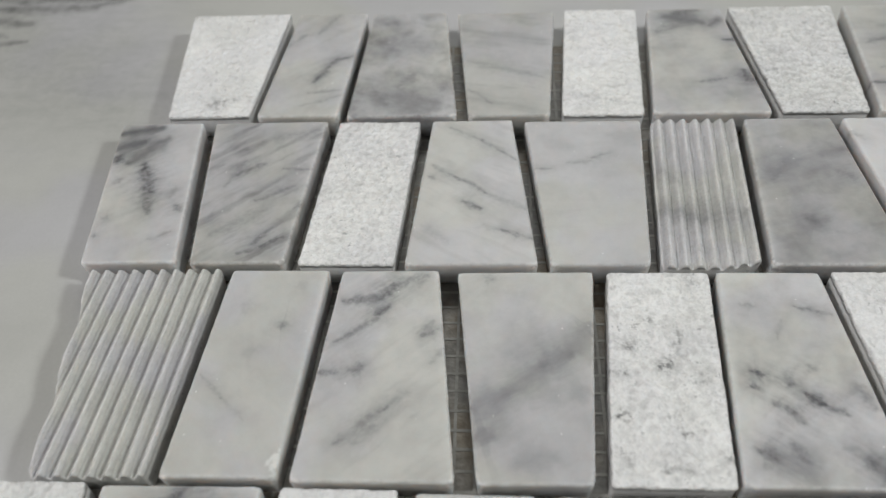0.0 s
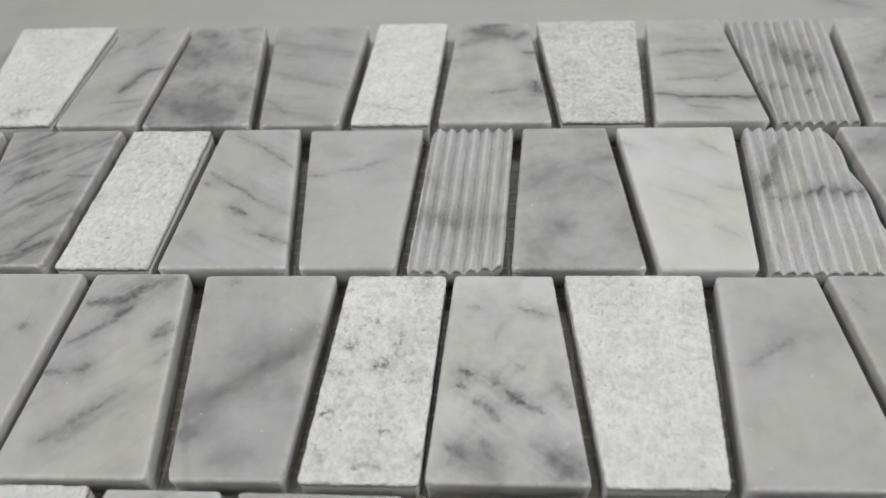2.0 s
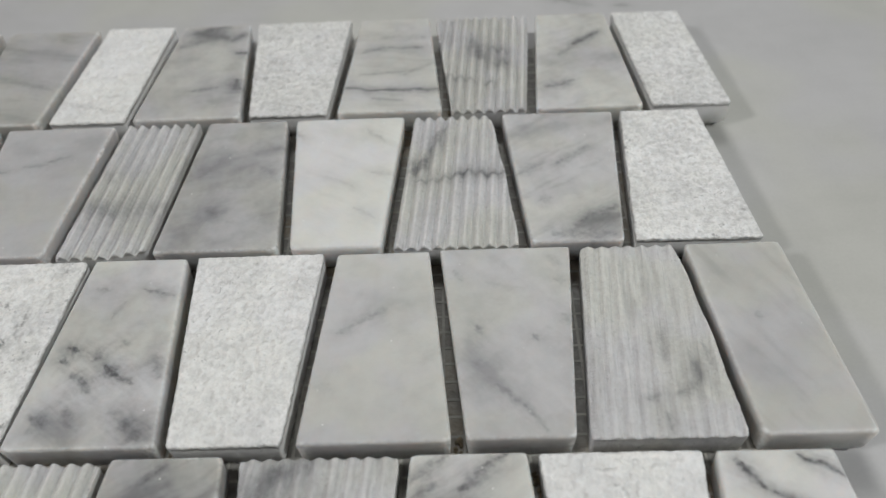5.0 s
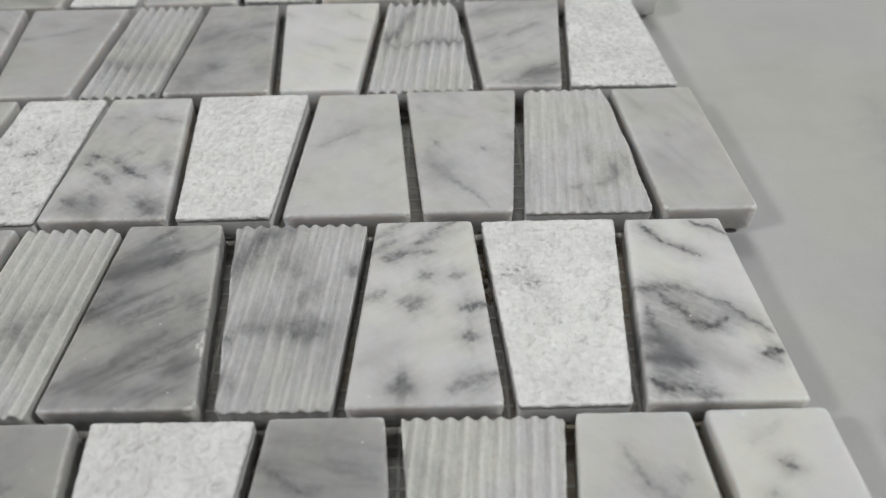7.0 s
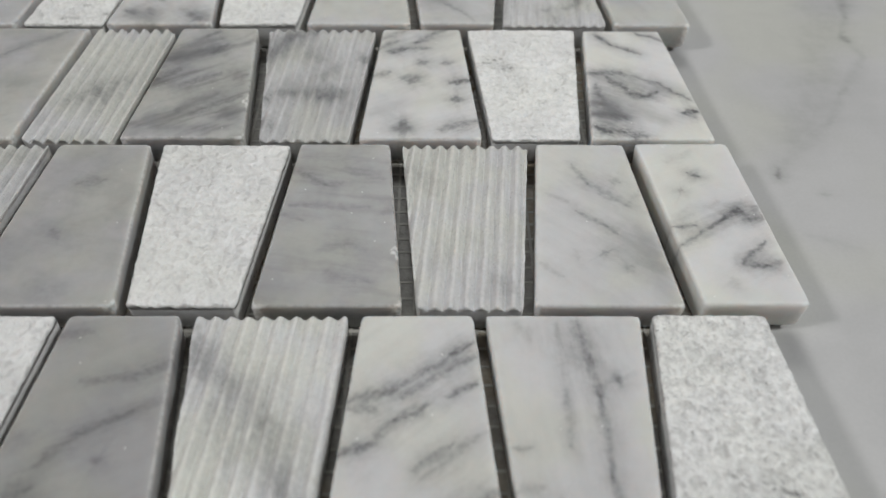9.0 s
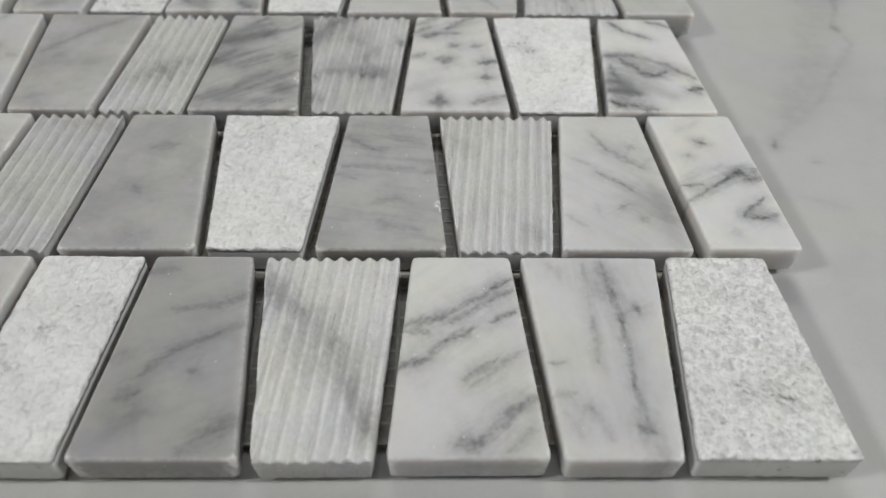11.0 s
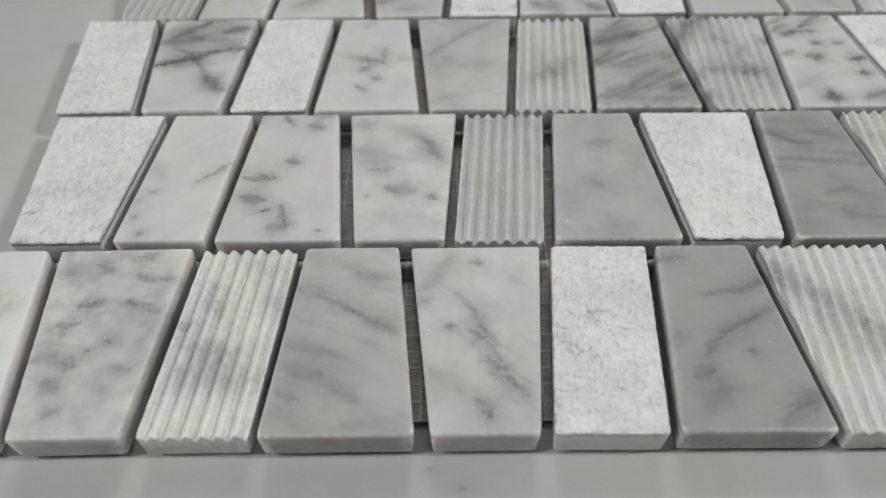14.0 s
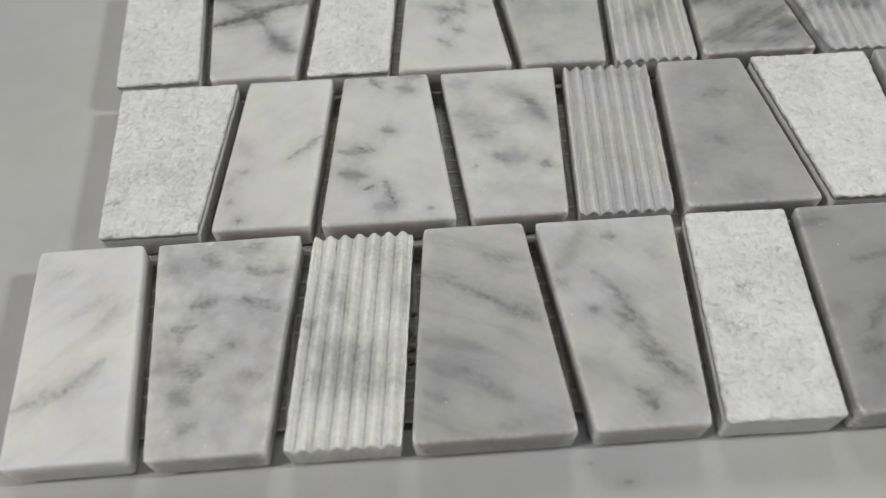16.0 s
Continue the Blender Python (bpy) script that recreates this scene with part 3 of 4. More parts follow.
piece(2, "P", 39.5, "hammered", 0.91, 0.2, 0.02, 30, coarse=0.8, speck=1.1, y=-0.28, turn=0.42, top=-0.00019, foot=0.00018)
piece(2, "B", 66.0, "honed", 0.567, 0.1, 0.14, -32,
      ((-5.5, 21.7, 2.7, 16.2, 0.9, 0.38), (2.7, 16.2, 11.2, 9.2, 0.9, 0.49), (-10.0, 7.3, -4.9, 3.8, 0.9, 0.43), (-4.2, 3.2, 3.5, -2.0, 0.9, 0.54), (3.5, -2.0, 12.9, -7.6, 1, 0.32), (-1.9, -4.8, 2.2, -7.2, 1.2, 0.65), (7.5, -14.7, 14.5, -17.5, 0.9, 0.54), (2.2, -12.9, 7.5, -14.7, 1.5, 0.27), (-11.6, -13.0, -5.5, -17.3, 1.5, 0.22), (-10.6, 3.9, -9.1, 2.9, 0.8, 0.43)), y=-0.01, turn=0.57, top=-0.0002, foot=-0.00014)
piece(2, "A", 94.8, "honed", 0.531, 0.1, 0.05, 3,
      ((-12.8, 6.4, -9.3, 6.3, 0.6, 0.43), (-5.0, 8.3, 1.3, 8.9, 0.8, 0.38), (1.4, 10.1, 5.8, 11.4, 1, 0.43), (6.4, 18.1, 13.7, 19.1, 3, 0.22), (-10.9, 18.2, -3.9, 13.9, 3, 0.16)), y=-0.02, turn=0.53, top=0.00015, foot=0.00021)
piece(2, "P", 121.2, "ribbed", 0.684, 0.15, 0.05, -11,
      ((-12.1, -7.5, 9.7, -8.4, 4, 0.27), (-5.7, -8.4, -0.9, -10.2, 2, 0.32), (-8.9, 5.7, -5.4, 1.7, 2, 0.22)), broken=True, depth=0.0011, slope=0.080, rib=0.00314, phase=0.82, y=-0.02, turn=0.18, top=-0.00012, foot=-2e-05)
piece(2, "B", 147.3, "honed", 0.475, 0.2, 0.1, 21,
      ((-11, 2.2, -0.9, 8.3, 3, 0.29), (-4.2, -11.1, -2.3, -12, 2, 0.41), (-7.6, -12.9, -0.9, -11.1, 3.5, 0.29), (4.9, 10.3, 10, 12.4, 2.5, 0.37), (7.1, 4.2, 9.6, 2.2, 2, 0.41), (0.2, 4.2, 4.5, 6.2, 3, 0.29), (8.4, -9.2, 14, -16.3, 5, 0.24), (-8.9, 2.2, -2.9, 10.4, 1.5, 0.29), (-9.1, -18.1, -5.9, -18.1, 2.5, 0.2)), y=0.42, turn=0.1, top=1e-05, foot=0)
piece(2, "A", 175.9, "honed", 0.684, 0.06, 0.08, -30,
      ((-15.1, 19.3, -11.8, 15.8, 1, 0.32), (5.4, 18.7, 10.0, 14.1, 1, 0.27), (-4.0, 0.7, 3.2, -3.4, 0.8, 0.16), (3.5, -11.1, 9.0, -14.9, 0.8, 0.22), (7.3, 1.5, 13.0, 0.3, 0.8, 0.22), (-6.7, 19.1, 5.5, 15.3, 3, 0.11)), y=0.42, turn=0.15, top=7e-05, foot=0)
piece(2, "B", 204.3, "ribbed", 0.684, 0.08, 0.05, 36,
      ((-10.4, 2.2, -7.5, 6.3, 2.2, 0.7), (-7.5, 6.3, -1.9, 20.5, 1.54, 0.56), (-9.1, -1.8, -1.3, -0, 0.99, 0.49), (-0.6, -0, 3.7, 1.9, 1.1, 0.7), (3.7, 1.9, 10, 0.7, 1.1, 0.7), (10, 0.7, 13.6, 1.7, 1.1, 0.56)), bow=0.0004, depth=0.0010, slope=0.084, rib=0.00310, phase=0.74, y=0.3, turn=0.1, top=-0.00018, foot=0)
piece(2, "A", 233.2, "honed", 0.558, 0.15, 0.2, 32,
      ((-13.3, 14.3, -1, 18.5, 4, 0.35), (-1.7, 3.4, 6.4, 9.5, 1.5, 0.42), (-12, -0.4, -5.9, 3.5, 2, 0.35), (0.2, -19.3, 11.2, -16, 2.5, 0.7), (1.8, -17.6, 10.4, -13.3, 1.5, 0.56), (-7.7, -10.2, -4.9, -9.3, 1.5, 0.35), (-5.4, -21.8, 8.7, -22, 2, 0.42), (2, 18.4, 14.2, 20.4, 3, 0.21)), y=0.42, turn=-0.17, top=0.00014, foot=0)
piece(2, "B", 261.4, "hammered", 0.91, 0.2, 0.02, 30, coarse=0.9, speck=1.4, y=0.42, turn=0.12, top=-9e-05, foot=0)
# third row
piece(3, "A", -5.3, "ribbed", 0.663, 0.08, 0.05, 30, depth=0.0014, slope=0.085, rib=0.00321, phase=0.10, y=-0.42, turn=1.07, top=0.00032, foot=0.00012)
piece(3, "P", 21.8, "honed", 0.576, 0.08, 0.04, -35,
      ((4.7, 9.8, 5.3, 9.8, 2, 0.46), (-4.2, 14.1, -2.8, 13.4, 2, 0.18), (-1.7, 2.7, -0.0, 3.0, 2.5, 0.23), (-9.9, -2.8, -4.6, -7.8, 0.7, 0.28), (-4.6, -7.8, 1.1, -13.2, 0.7, 0.18), (6.7, 19.6, 8.5, 20.4, 1.5, 0.18)), y=-0.42, turn=0.5, top=0.0002, foot=0.00032)
piece(3, "B", 48.6, "honed", 0.594, 0.1, 0.15, 38,
      ((-9.5, 15.8, -1, 16.7, 1.6, 0.62), (-1, 17.4, 1.2, 20.5, 2, 0.72), (-2.4, 12.2, 0.5, 14.4, 1, 0.72), (1.2, 20.5, 8.5, 22.6, 2, 0.52), (-10.6, 5.7, -1.7, 11.5, 1.2, 0.52), (-13.1, -1.8, -8.5, -1.7, 1, 0.52), (-6.2, -1, -4, -0.3, 1.4, 0.72), (8.2, 7.3, 11.7, 8.8, 1.5, 0.52), (7, 8, 10.4, 10.9, 1, 0.31), (-7.5, -16.9, 1.5, -9.7, 1.5, 0.46), (1.5, -9.7, 5.6, -5.9, 1.5, 0.31), (-4.3, -16.9, -0.4, -13.3, 1, 0.31), (9.7, 0.6, 12.4, 3.9, 1.2, 0.31), (6.1, -12, 8.1, -10.2, 0.6, 0.16)), y=-0.42, turn=0.65, top=-0.00013, foot=8e-05)
piece(3, "A", 78.5, "honed", 0.54, 0.12, 0.05, 27,
      ((-8.9, 23.0, -7.0, 22.3, 2, 0.41), (-10.8, -15.2, -8.7, -14.6, 4, 0.61), (-11.4, -9.4, -5.4, -6.8, 4, 0.51), (-4.3, -5.6, 2.5, -0.4, 4, 0.51), (2.5, 0.9, 8.3, 3.0, 3.5, 0.56), (8.3, 3.0, 12.7, 7.8, 3, 0.41), (11.0, 9.1, 12.3, 10.6, 3, 0.45), (-2.5, -20.1, 3.8, -18.8, 3, 0.35), (7.7, -6.6, 11.0, -5.3, 2.5, 0.31), (-4.2, 3.5, 1.6, 6.2, 4, 0.2)), y=-0.42, turn=0.71, top=1e-05, foot=-0.00011)
piece(3, "P", 105.1, "hammered", 0.91, 0.2, 0.02, -25,
      ((-7.8, 5.8, -4.5, 5.2, 1.3, 0.55), (-1.2, 0.6, 1.6, 1.3, 1.4, 0.6), (-9.7, -0.8, -7.5, -1.4, 1, 0.41), (-2.5, 12.1, -0.4, 10.7, 1, 0.37), (3.4, 9.4, 3.2, 3.9, 1, 0.37), (-10.2, -10.6, -8.5, -10.0, 1.2, 0.55), (-1.2, -10.5, 0.6, -9.3, 1, 0.37), (1.4, -13.9, 2.9, -14.4, 1.2, 0.46), (6.7, -1.2, 6.7, -4.3, 1, 0.37), (8.3, -18.2, 9.2, -18.7, 1, 0.46), (-9.5, -18.5, -8.8, -21.2, 1, 0.28), (-2.8, -21.1, -1.7, -20.5, 1.2, 0.32), (8.2, 24.1, 8.8, 21.1, 1, 0.28), (-0.4, -18.9, 2.1, -22.0, 1, 0.28)), coarse=0.8, speck=1.15, y=-0.42, turn=0.34, top=4e-05, foot=0.00011)
piece(3, "B", 130.6, "honed", 0.64, 0.16, 0.03, -35,
      ((-2.8, -2.4, -1.8, -3.2, 1.8, 0.5), (-10.5, -17.5, -8, -18.5, 2.4, 0.55), (-5, -16, -3, -19, 2, 0.4), (8, -18.7, 9, -20.2, 2.3, 0.55), (10.5, -21.3, 11.5, -22.6, 2.3, 0.6), (10, -3.4, 10.8, -4.8, 1.8, 0.42), (2.4, 1, 3.6, 0, 1.4, 0.38), (-8.5, -0.9, -6.8, -1.1, 1.3, 0.86), (-10.1, -3.8, -9.0, -4.0, 1, 0.74), (0.4, -5.5, 3.1, -7.3, 1.2, 0.90), (3.1, -7.3, 6.8, -10.3, 1, 0.62), (-4.0, -1.7, -1.2, -3.6, 1.5, 0.38), (-4.0, -8.7, -1.8, -11.1, 2, 0.62), (-6.2, -7.5, -5.6, -8.1, 1.5, 0.50), (3.2, 15.1, 10.3, 13.0, 0.8, 0.50), (-7.6, 15.7, -5.2, 15.0, 1, 0.38), (-1.7, 7.1, -0.4, 11.4, 0.7, 0.24), (-8.1, -18.1, -1.9, -23.5, 4, 0.43), (9.5, -17.8, 13.3, -22.1, 4, 0.43), (11.4, -6.0, 12.3, -8.4, 2, 0.38), (4.4, -16.7, 6.4, -17.8, 1.5, 0.31)))
piece(3, "A", 158.9, "hammered", 0.91, 0.2, 0.02, 30, coarse=0.8, speck=0.95, y=0.01, turn=0.19, top=-8e-05, foot=3e-05)
piece(3, "B", 187.7, "honed", 0.549, 0.1, 0.05, 23,
      ((-9.1, 1.5, -1.0, 6.3, 1.2, 0.37), (-1.0, 6.3, 1.4, 7.7, 1, 0.28), (-4.8, 12.2, 6.2, 9.1, 2.5, 0.14), (-11.8, -11.5, -9.6, -12.1, 2, 0.18), (5.8, -15.9, 11.3, -12.3, 1.5, 0.09), (9.3, -6.1, 12.9, -2.2, 2, 0.14)), y=0.13, turn=0.36, top=-7e-05, foot=8e-05)
piece(3, "A", 216.0, "honed", 0.54, 0.12, 0.08, -45,
      ((-7.7, 1.8, -6.6, 0.4, 1.2, 0.46), (4.2, -0.4, 5.2, -1.7, 1.2, 0.46), (-7.3, -7.4, -3.8, -11.2, 4, 0.46), (-3.9, -12.4, 0.9, -17.2, 1, 0.46), (0.9, -17.2, 4.9, -22.9, 0.9, 0.37), (-9.1, -2.2, -7.8, -7.4, 2.5, 0.32), (-12.0, 17.3, -10.3, 14.9, 1, 0.28), (9.5, 20.9, 12.4, 19.3, 1.5, 0.23), (9.8, 14.6, 12.1, 13.8, 1.2, 0.28), (11.3, 4.4, 13.1, 1.6, 1.5, 0.32), (11.9, -2.5, 12.8, -3.8, 1, 0.28), (-4.9, 14.1, 3.4, 11.7, 1, 0.14)), y=0.42, turn=0.22, top=4e-05, foot=-0.00028)
piece(3, "B", 244.2, "ribbed", 0.663, 0.06, 0.25, 90,
      ((2.9, -0.0, 2.2, -6.6, 2, 0.37), (8.1, -7.9, 8.7, -11.6, 2, 0.55), (4.0, -15.1, 7.8, -12.8, 1.5, 0.46), (-2.7, -16.2, -0.3, -15.1, 1.2, 0.46), (0.6, -19.7, 0.4, -22.5, 1.2, 0.46), (10.8, -4.1, 11.4, -7.9, 1.5, 0.32)), depth=0.0005, bow=0.0006, slope=0.085, rib=0.00309, phase=0.60, y=0.15, turn=-0.16, top=-4e-05, foot=-0)
piece(3, "Q", 270.5, "honed", 0.54, 0.08, 0.14, -60,
      ((-2.5, 3.1, -1.1, 2.6, 1.2, 0.28), (-8.4, 18.0, -0.9, 10.2, 3, 0.14), (-11.0, -3.5, -0.0, -16.5, 4, 0.11)), y=0.39, turn=0.06, top=6e-05, foot=-9e-05)
# fourth row
piece(4, "Q", -12.5, "hammered", 0.859, 0.2, 0.02, -14,
      ((-4.6, -2.3, -2.3, -3.3, 1, 0.2), (-5.2, -15.2, -2.8, -15.2, 1.5, 0.15)), coarse=1.3, speck=0.5, y=0.42, turn=0.82, top=0.00015, foot=-0.00014)
piece(4, "A", 14.5, "honed", 0.63, 0.08, 0.08, 8,
      ((-10, 17, 10, 20, 5.5, 0.35), (-9.1, 14.3, 1.9, 24.2, 2.03, 0.72), (1.9, 24.2, 7.3, 25.8, 2.03, 0.72), (-12, 11.2, -1.6, 12.5, 4.05, 0.72), (-3.7, 14.2, 9.4, 10.6, 3.38, 0.44), (6.7, 16.6, 12.8, 18.7, 2.43, 0.87), (-12.1, -1.3, -1.4, 1.5, 2.16, 0.87), (-1.4, 1.5, 4.8, 6, 2.16, 0.87), (4.8, 6, 15, 7.9, 2.03, 0.72), (-2.9, 4.6, 0.6, -0.1, 2.03, 0.58), (4.6, -9, 8.4, -12, 3.38, 0.79), (0.8, -1.6, 4.6, -9, 1.62, 0.51), (7, -13.3, 11.4, -15.6, 1.35, 0.58), (-7.8, 7.9, 0.3, 1.4, 2.03, 0.51)), y=0.42, turn=0.79, top=-3e-05, foot=0.00032)
piece(4, "P", 41.5, "hammered", 0.859, 0.2, 0.02, 30, coarse=1.4, speck=0.55, y=0.34, turn=0.24, top=-0.00026, foot=-0.00017)
piece(4, "B", 68.0, "honed", 0.603, 0.08, 0.04, -44,
      ((-3.7, 1.9, 3.8, -1.1, 2.2, 0.59), (3.8, -1.1, 3.7, 6.5, 1.5, 0.45), (-2.6, -5.5, -0.8, -2.6, 1.5, 0.52), (0.6, -8.4, 3.4, -9.8, 1.5, 0.65), (-3.1, -12.6, -0.8, -15.3, 1.5, 0.52), (8.9, 1.9, 10.9, 0.3, 1.5, 0.33), (-2.9, 19.4, -0.1, 22.8, 2, 0.33), (-8.3, 3.4, -6.2, 1.9, 2, 0.2)))
piece(4, "A", 96.9, "honed", 0.504, 0.14, 0.08, 20,
      ((-11.0, 3.4, -2.4, 12.8, 1.5, 0.35), (-2.4, 12.8, 10.4, 22.8, 1.5, 0.35), (-7.1, 0.3, -4.2, 3.4, 1.5, 0.3), (-9.3, 22.8, 5.5, 19.4, 5, 0.2), (-11.5, -2.6, 4.9, -1.2, 4, 0.15), (-6.7, -19.4, -3.7, -18.0, 1.5, 0.2)))
piece(4, "P", 123.3, "ribbed", 0.684, 0.1, 0.05, 40,
      ((-6.6, -8.5, 5.2, 0.3, 4, 0.35), (-1.3, -2.7, 2.4, -8.5, 2, 0.35)), depth=0.00102, slope=0.082, rib=0.00316, phase=0.38, y=-0.3, turn=-0.31, top=-0.00029, foot=0)
piece(4, "B", 148.7, "honed", 0.477, 0.2, 0.4, 32,
      ((-11.1, 9, -0.1, 13.7, 3, 0.86), (0.4, 12, 3.3, 15.3, 2, 0.78), (-6.8, 15.5, 1.2, 18.8, 2.5, 0.54), (-12.5, -1.8, -7.3, 4.1, 2, 0.71), (-5.1, -3.4, 3.9, 2.3, 2, 0.54), (-3.4, -13.2, 4.9, -6.5, 2.5, 0.62), (0.3, -14.6, 10.9, -8.1, 2, 0.54), (-11.2, -19.5, -3, -14.5, 3, 0.62), (7.3, -16.1, 13.3, -13.6, 3, 0.71), (8.2, -0.8, 11.1, 2.1, 1.5, 0.47), (-3.9, 18.9, 0.4, 22.4, 1.5, 0.62), (-6.5, -20.8, 9.6, -21.1, 2.5, 0.4)), y=0.34, turn=0.2, top=-0.00022, foot=-4e-05)
piece(4, "A", 177.9, "ribbed", 0.663, 0.15, 0.25, 88,
      ((-13.7, 9.9, -8.1, 21.9, 4, 0.61), (-8.1, 21.9, -1.9, 23.5, 4, 0.53), (-9.7, -5.4, 8.5, -4.4, 3, 0.53), (2, -7.1, 6.5, -7.2, 2, 0.7), (-3.1, 13, 1.1, 9.6, 3, 0.44), (12.1, 9.3, 14.4, 10.9, 2.5, 0.61), (-12, -8.2, -11, -7.5, 1.2, 0.7), (-12.1, -16.3, -8.4, -18.9, 3, 0.44), (2, 1.7, 5.1, 6.3, 3, 0.44)), depth=0.0007, slope=0.086, rib=0.00314, phase=0.68, y=-0.27, turn=0.14, top=0.00012, foot=9e-05)
piece(4, "B", 206.1, "honed", 0.63, 0.06, 0.08, 30,
      ((-8.9, 12.5, -4, 14.4, 1.68, 0.83), (-4, 14.4, 2.2, 14.7, 1.44, 0.55), (-11.5, 14.2, -6.6, 18.4, 1.44, 0.55), (-1.6, 17.4, 7.4, 24.4, 1.56, 0.69), (-10.5, 19.4, -4.2, 23.8, 1.56, 0.55), (-0.2, 7.3, 1, 8.1, 1.56, 0.83), (5.8, 7.2, 8.2, 7.9, 1.8, 0.55), (-12, 1.3, -8.5, 3.6, 1.44, 0.55), (-4.3, 0.4, -1.4, 1.1, 2.4, 0.55), (-2.5, -1.9, -0.8, 1.1, 1.44, 0.55), (7.9, -1.4, 12.6, -0.7, 1.68, 0.83), (8.3, -8.6, 10, -8.6, 1.92, 0.83), (-5.9, -20.8, -3.3, -20.8, 3, 0.9), (-5.4, -19.5, -3.9, -18.3, 1.8, 0.69), (5.2, -21, 13.9, -17.4, 2.4, 0.55), (-12.2, -14.3, -5.7, -10.4, 3.6, 0.28)), y=0.01, turn=0.34, top=0.0002, foot=-6e-05)
piece(4, "A", 234.2, "hammered", 0.91, 0.2, 0.02, 5,
      ((-11.4, 7.7, -6.4, 10.0, 1.4, 0.35), (-6.8, 5.2, -4.3, 5.6, 1.2, 0.45), (-1.9, 17.6, -0.7, 16.7, 1.2, 0.3), (9.4, 1.7, 10.3, 0.2, 1.2, 0.3), (-2.7, -1.0, -0.9, -5.5, 1.5, 0.2)), coarse=1.1, speck=0.7, y=-0.34, turn=0.12, top=7e-05, foot=-0.0002)
piece(4, "B", 262.7, "honed", 0.72, 0.05, 0.05, -30,
      ((-12, -6, 4, -17, 4.5, 0.34), (-11, 3, 10, -6, 3.5, 0.25), (-8, 22.4, -4.1, 16.9, 1, 0.77), (3.7, 23, 11, 19.2, 0.9, 0.77), (-2.4, 16, 3.5, 12.1, 1, 0.77), (-12.9, 3.1, -3.3, 3.6, 1.5, 0.71), (-3.5, 2.9, 6, -1.2, 1.2, 0.52), (5.8, -1.9, 13, -8.6, 1, 0.64), (-7.4, 1.4, -2.9, -4.6, 1.6, 0.77), (-3.1, -5.4, 1.1, -6.9, 1.6, 0.84), (1.1, -6.9, 4.5, -4.8, 1.4, 0.77), (9.6, -14, 13, -13.6, 1.6, 0.9), (-12.9, -14.1, -5.6, -15.6, 3.5, 0.95), (-14.3, -10.1, -10.9, -10.1, 2.5, 0.77), (-10.9, -1.5, -10.1, -8.8, 1.4, 0.64), (-13.4, -19.3, -10.2, -21.9, 2.2, 0.9), (-8.9, -20.7, -1.6, -23.3, 2, 0.77), (-9.8, -10.2, -7.1, -12.9, 2.5, 0.64)), y=-0.22, turn=-0.09, top=-4e-05, foot=-0.00013)
# fifth row
piece(5, "A", -3.2, "hammered", 0.859, 0.2, 0.02, 13,
      ((-10.2, -14.6, -8.4, -13.7, 1, 0.4), (-11.7, -7.5, 2.1, -5.7, 3, 0.15)), coarse=1.5, speck=0.55, y=0.27, turn=0.44, top=-0.00014, foot=2e-05)
piece(5, "P", 23.4, "honed", 0.666, 0.06, 0.05, 42,
      ((3.2, -4.1, 10.9, 3.4, 1.1, 0.5), (-9.3, -16.1, -9.8, -17.0, 1.5, 0.4), (-7.4, -21.8, -6.5, -21.9, 1.2, 0.6), (-8.5, -7.0, -6.3, -7.1, 1, 0.4), (-9.0, 2.6, -5.9, -1.8, 3, 0.25), (-10.2, -12.1, -9.2, -10.1, 2, 0.25)), y=0.4, turn=0.03, top=1e-05, foot=6e-05)
piece(5, "B", 50.0, "honed", 0.612, 0.08, 0.04, -23,
      ((-7.1, -1.2, -3.4, -2.8, 1.3, 0.71), (-11.4, -2.2, -6.3, -2.7, 1.2, 0.51), (-10.5, -9.6, -5.5, -10.1, 2.5, 0.71), (-1, 4.2, 1.2, 3.7, 2, 0.57), (3.2, 19.5, 6.4, 18.2, 2.5, 0.64), (-3.4, 23.4, -1.5, 19.6, 1.3, 0.64), (-10.6, 24.4, -9, 24.1, 1, 0.71), (-1, -12.8, 0.8, -17.7, 1.2, 0.64), (0.8, -17.7, 1.7, -20.6, 1.2, 0.57), (-5.7, -14.7, -3.7, -13.7, 0.8, 0.71), (-2.5, -19.6, 0.3, -20.6, 2.5, 0.51), (8.5, -21.6, 9.9, -21.7, 1, 0.44), (2.8, 24.6, 9.2, 23.2, 1.5, 0.51)), y=0.24, turn=0.31, top=-9e-05, foot=5e-05)
piece(5, "A", 79.0, "honed", 0.612, 0.14, 0.04, -19,
      ((6.5, 11.5, 9.2, 5.7, 3, 0.74), (5.1, 14, 8, 11.5, 2, 0.6), (-2.5, 17.8, 3.6, 15.2, 4, 0.4), (-2.8, -6.1, 2.9, -7.3, 3, 0.54), (7, -9.4, 8.4, -10.4, 1.4, 0.67), (-12.6, 19.2, -8.7, 20.4, 3, 0.4), (-8.5, 0.4, -2.7, 1.4, 2, 0.4), (-11.6, 8.4, -7.8, 7.9, 2.5, 0.4), (-10, 3.8, -2.6, 5.9, 4, 0.27), (-9.2, -9.1, -8.5, -9.1, 1, 0.54), (-4.2, -6.1, -0.7, -8.2, 1.5, 0.4), (-2.9, -17.2, 8, -18.3, 4, 0.2)), y=0.07, turn=0.51, top=-0.00017, foot=-0.00016)
piece(5, "P", 105.0, "ribbed", 0.663, 0.1, 0.05, -15,
      ((-4.9, 22.3, 11.9, 19.4, 3, 0.2), (-5.7, -3.4, -0.5, -7.7, 3, 0.12)), depth=0.00102, slope=0.076, rib=0.00308, phase=0.43, y=-0.22, turn=-0.2, top=-3e-05, foot=-0.00012)
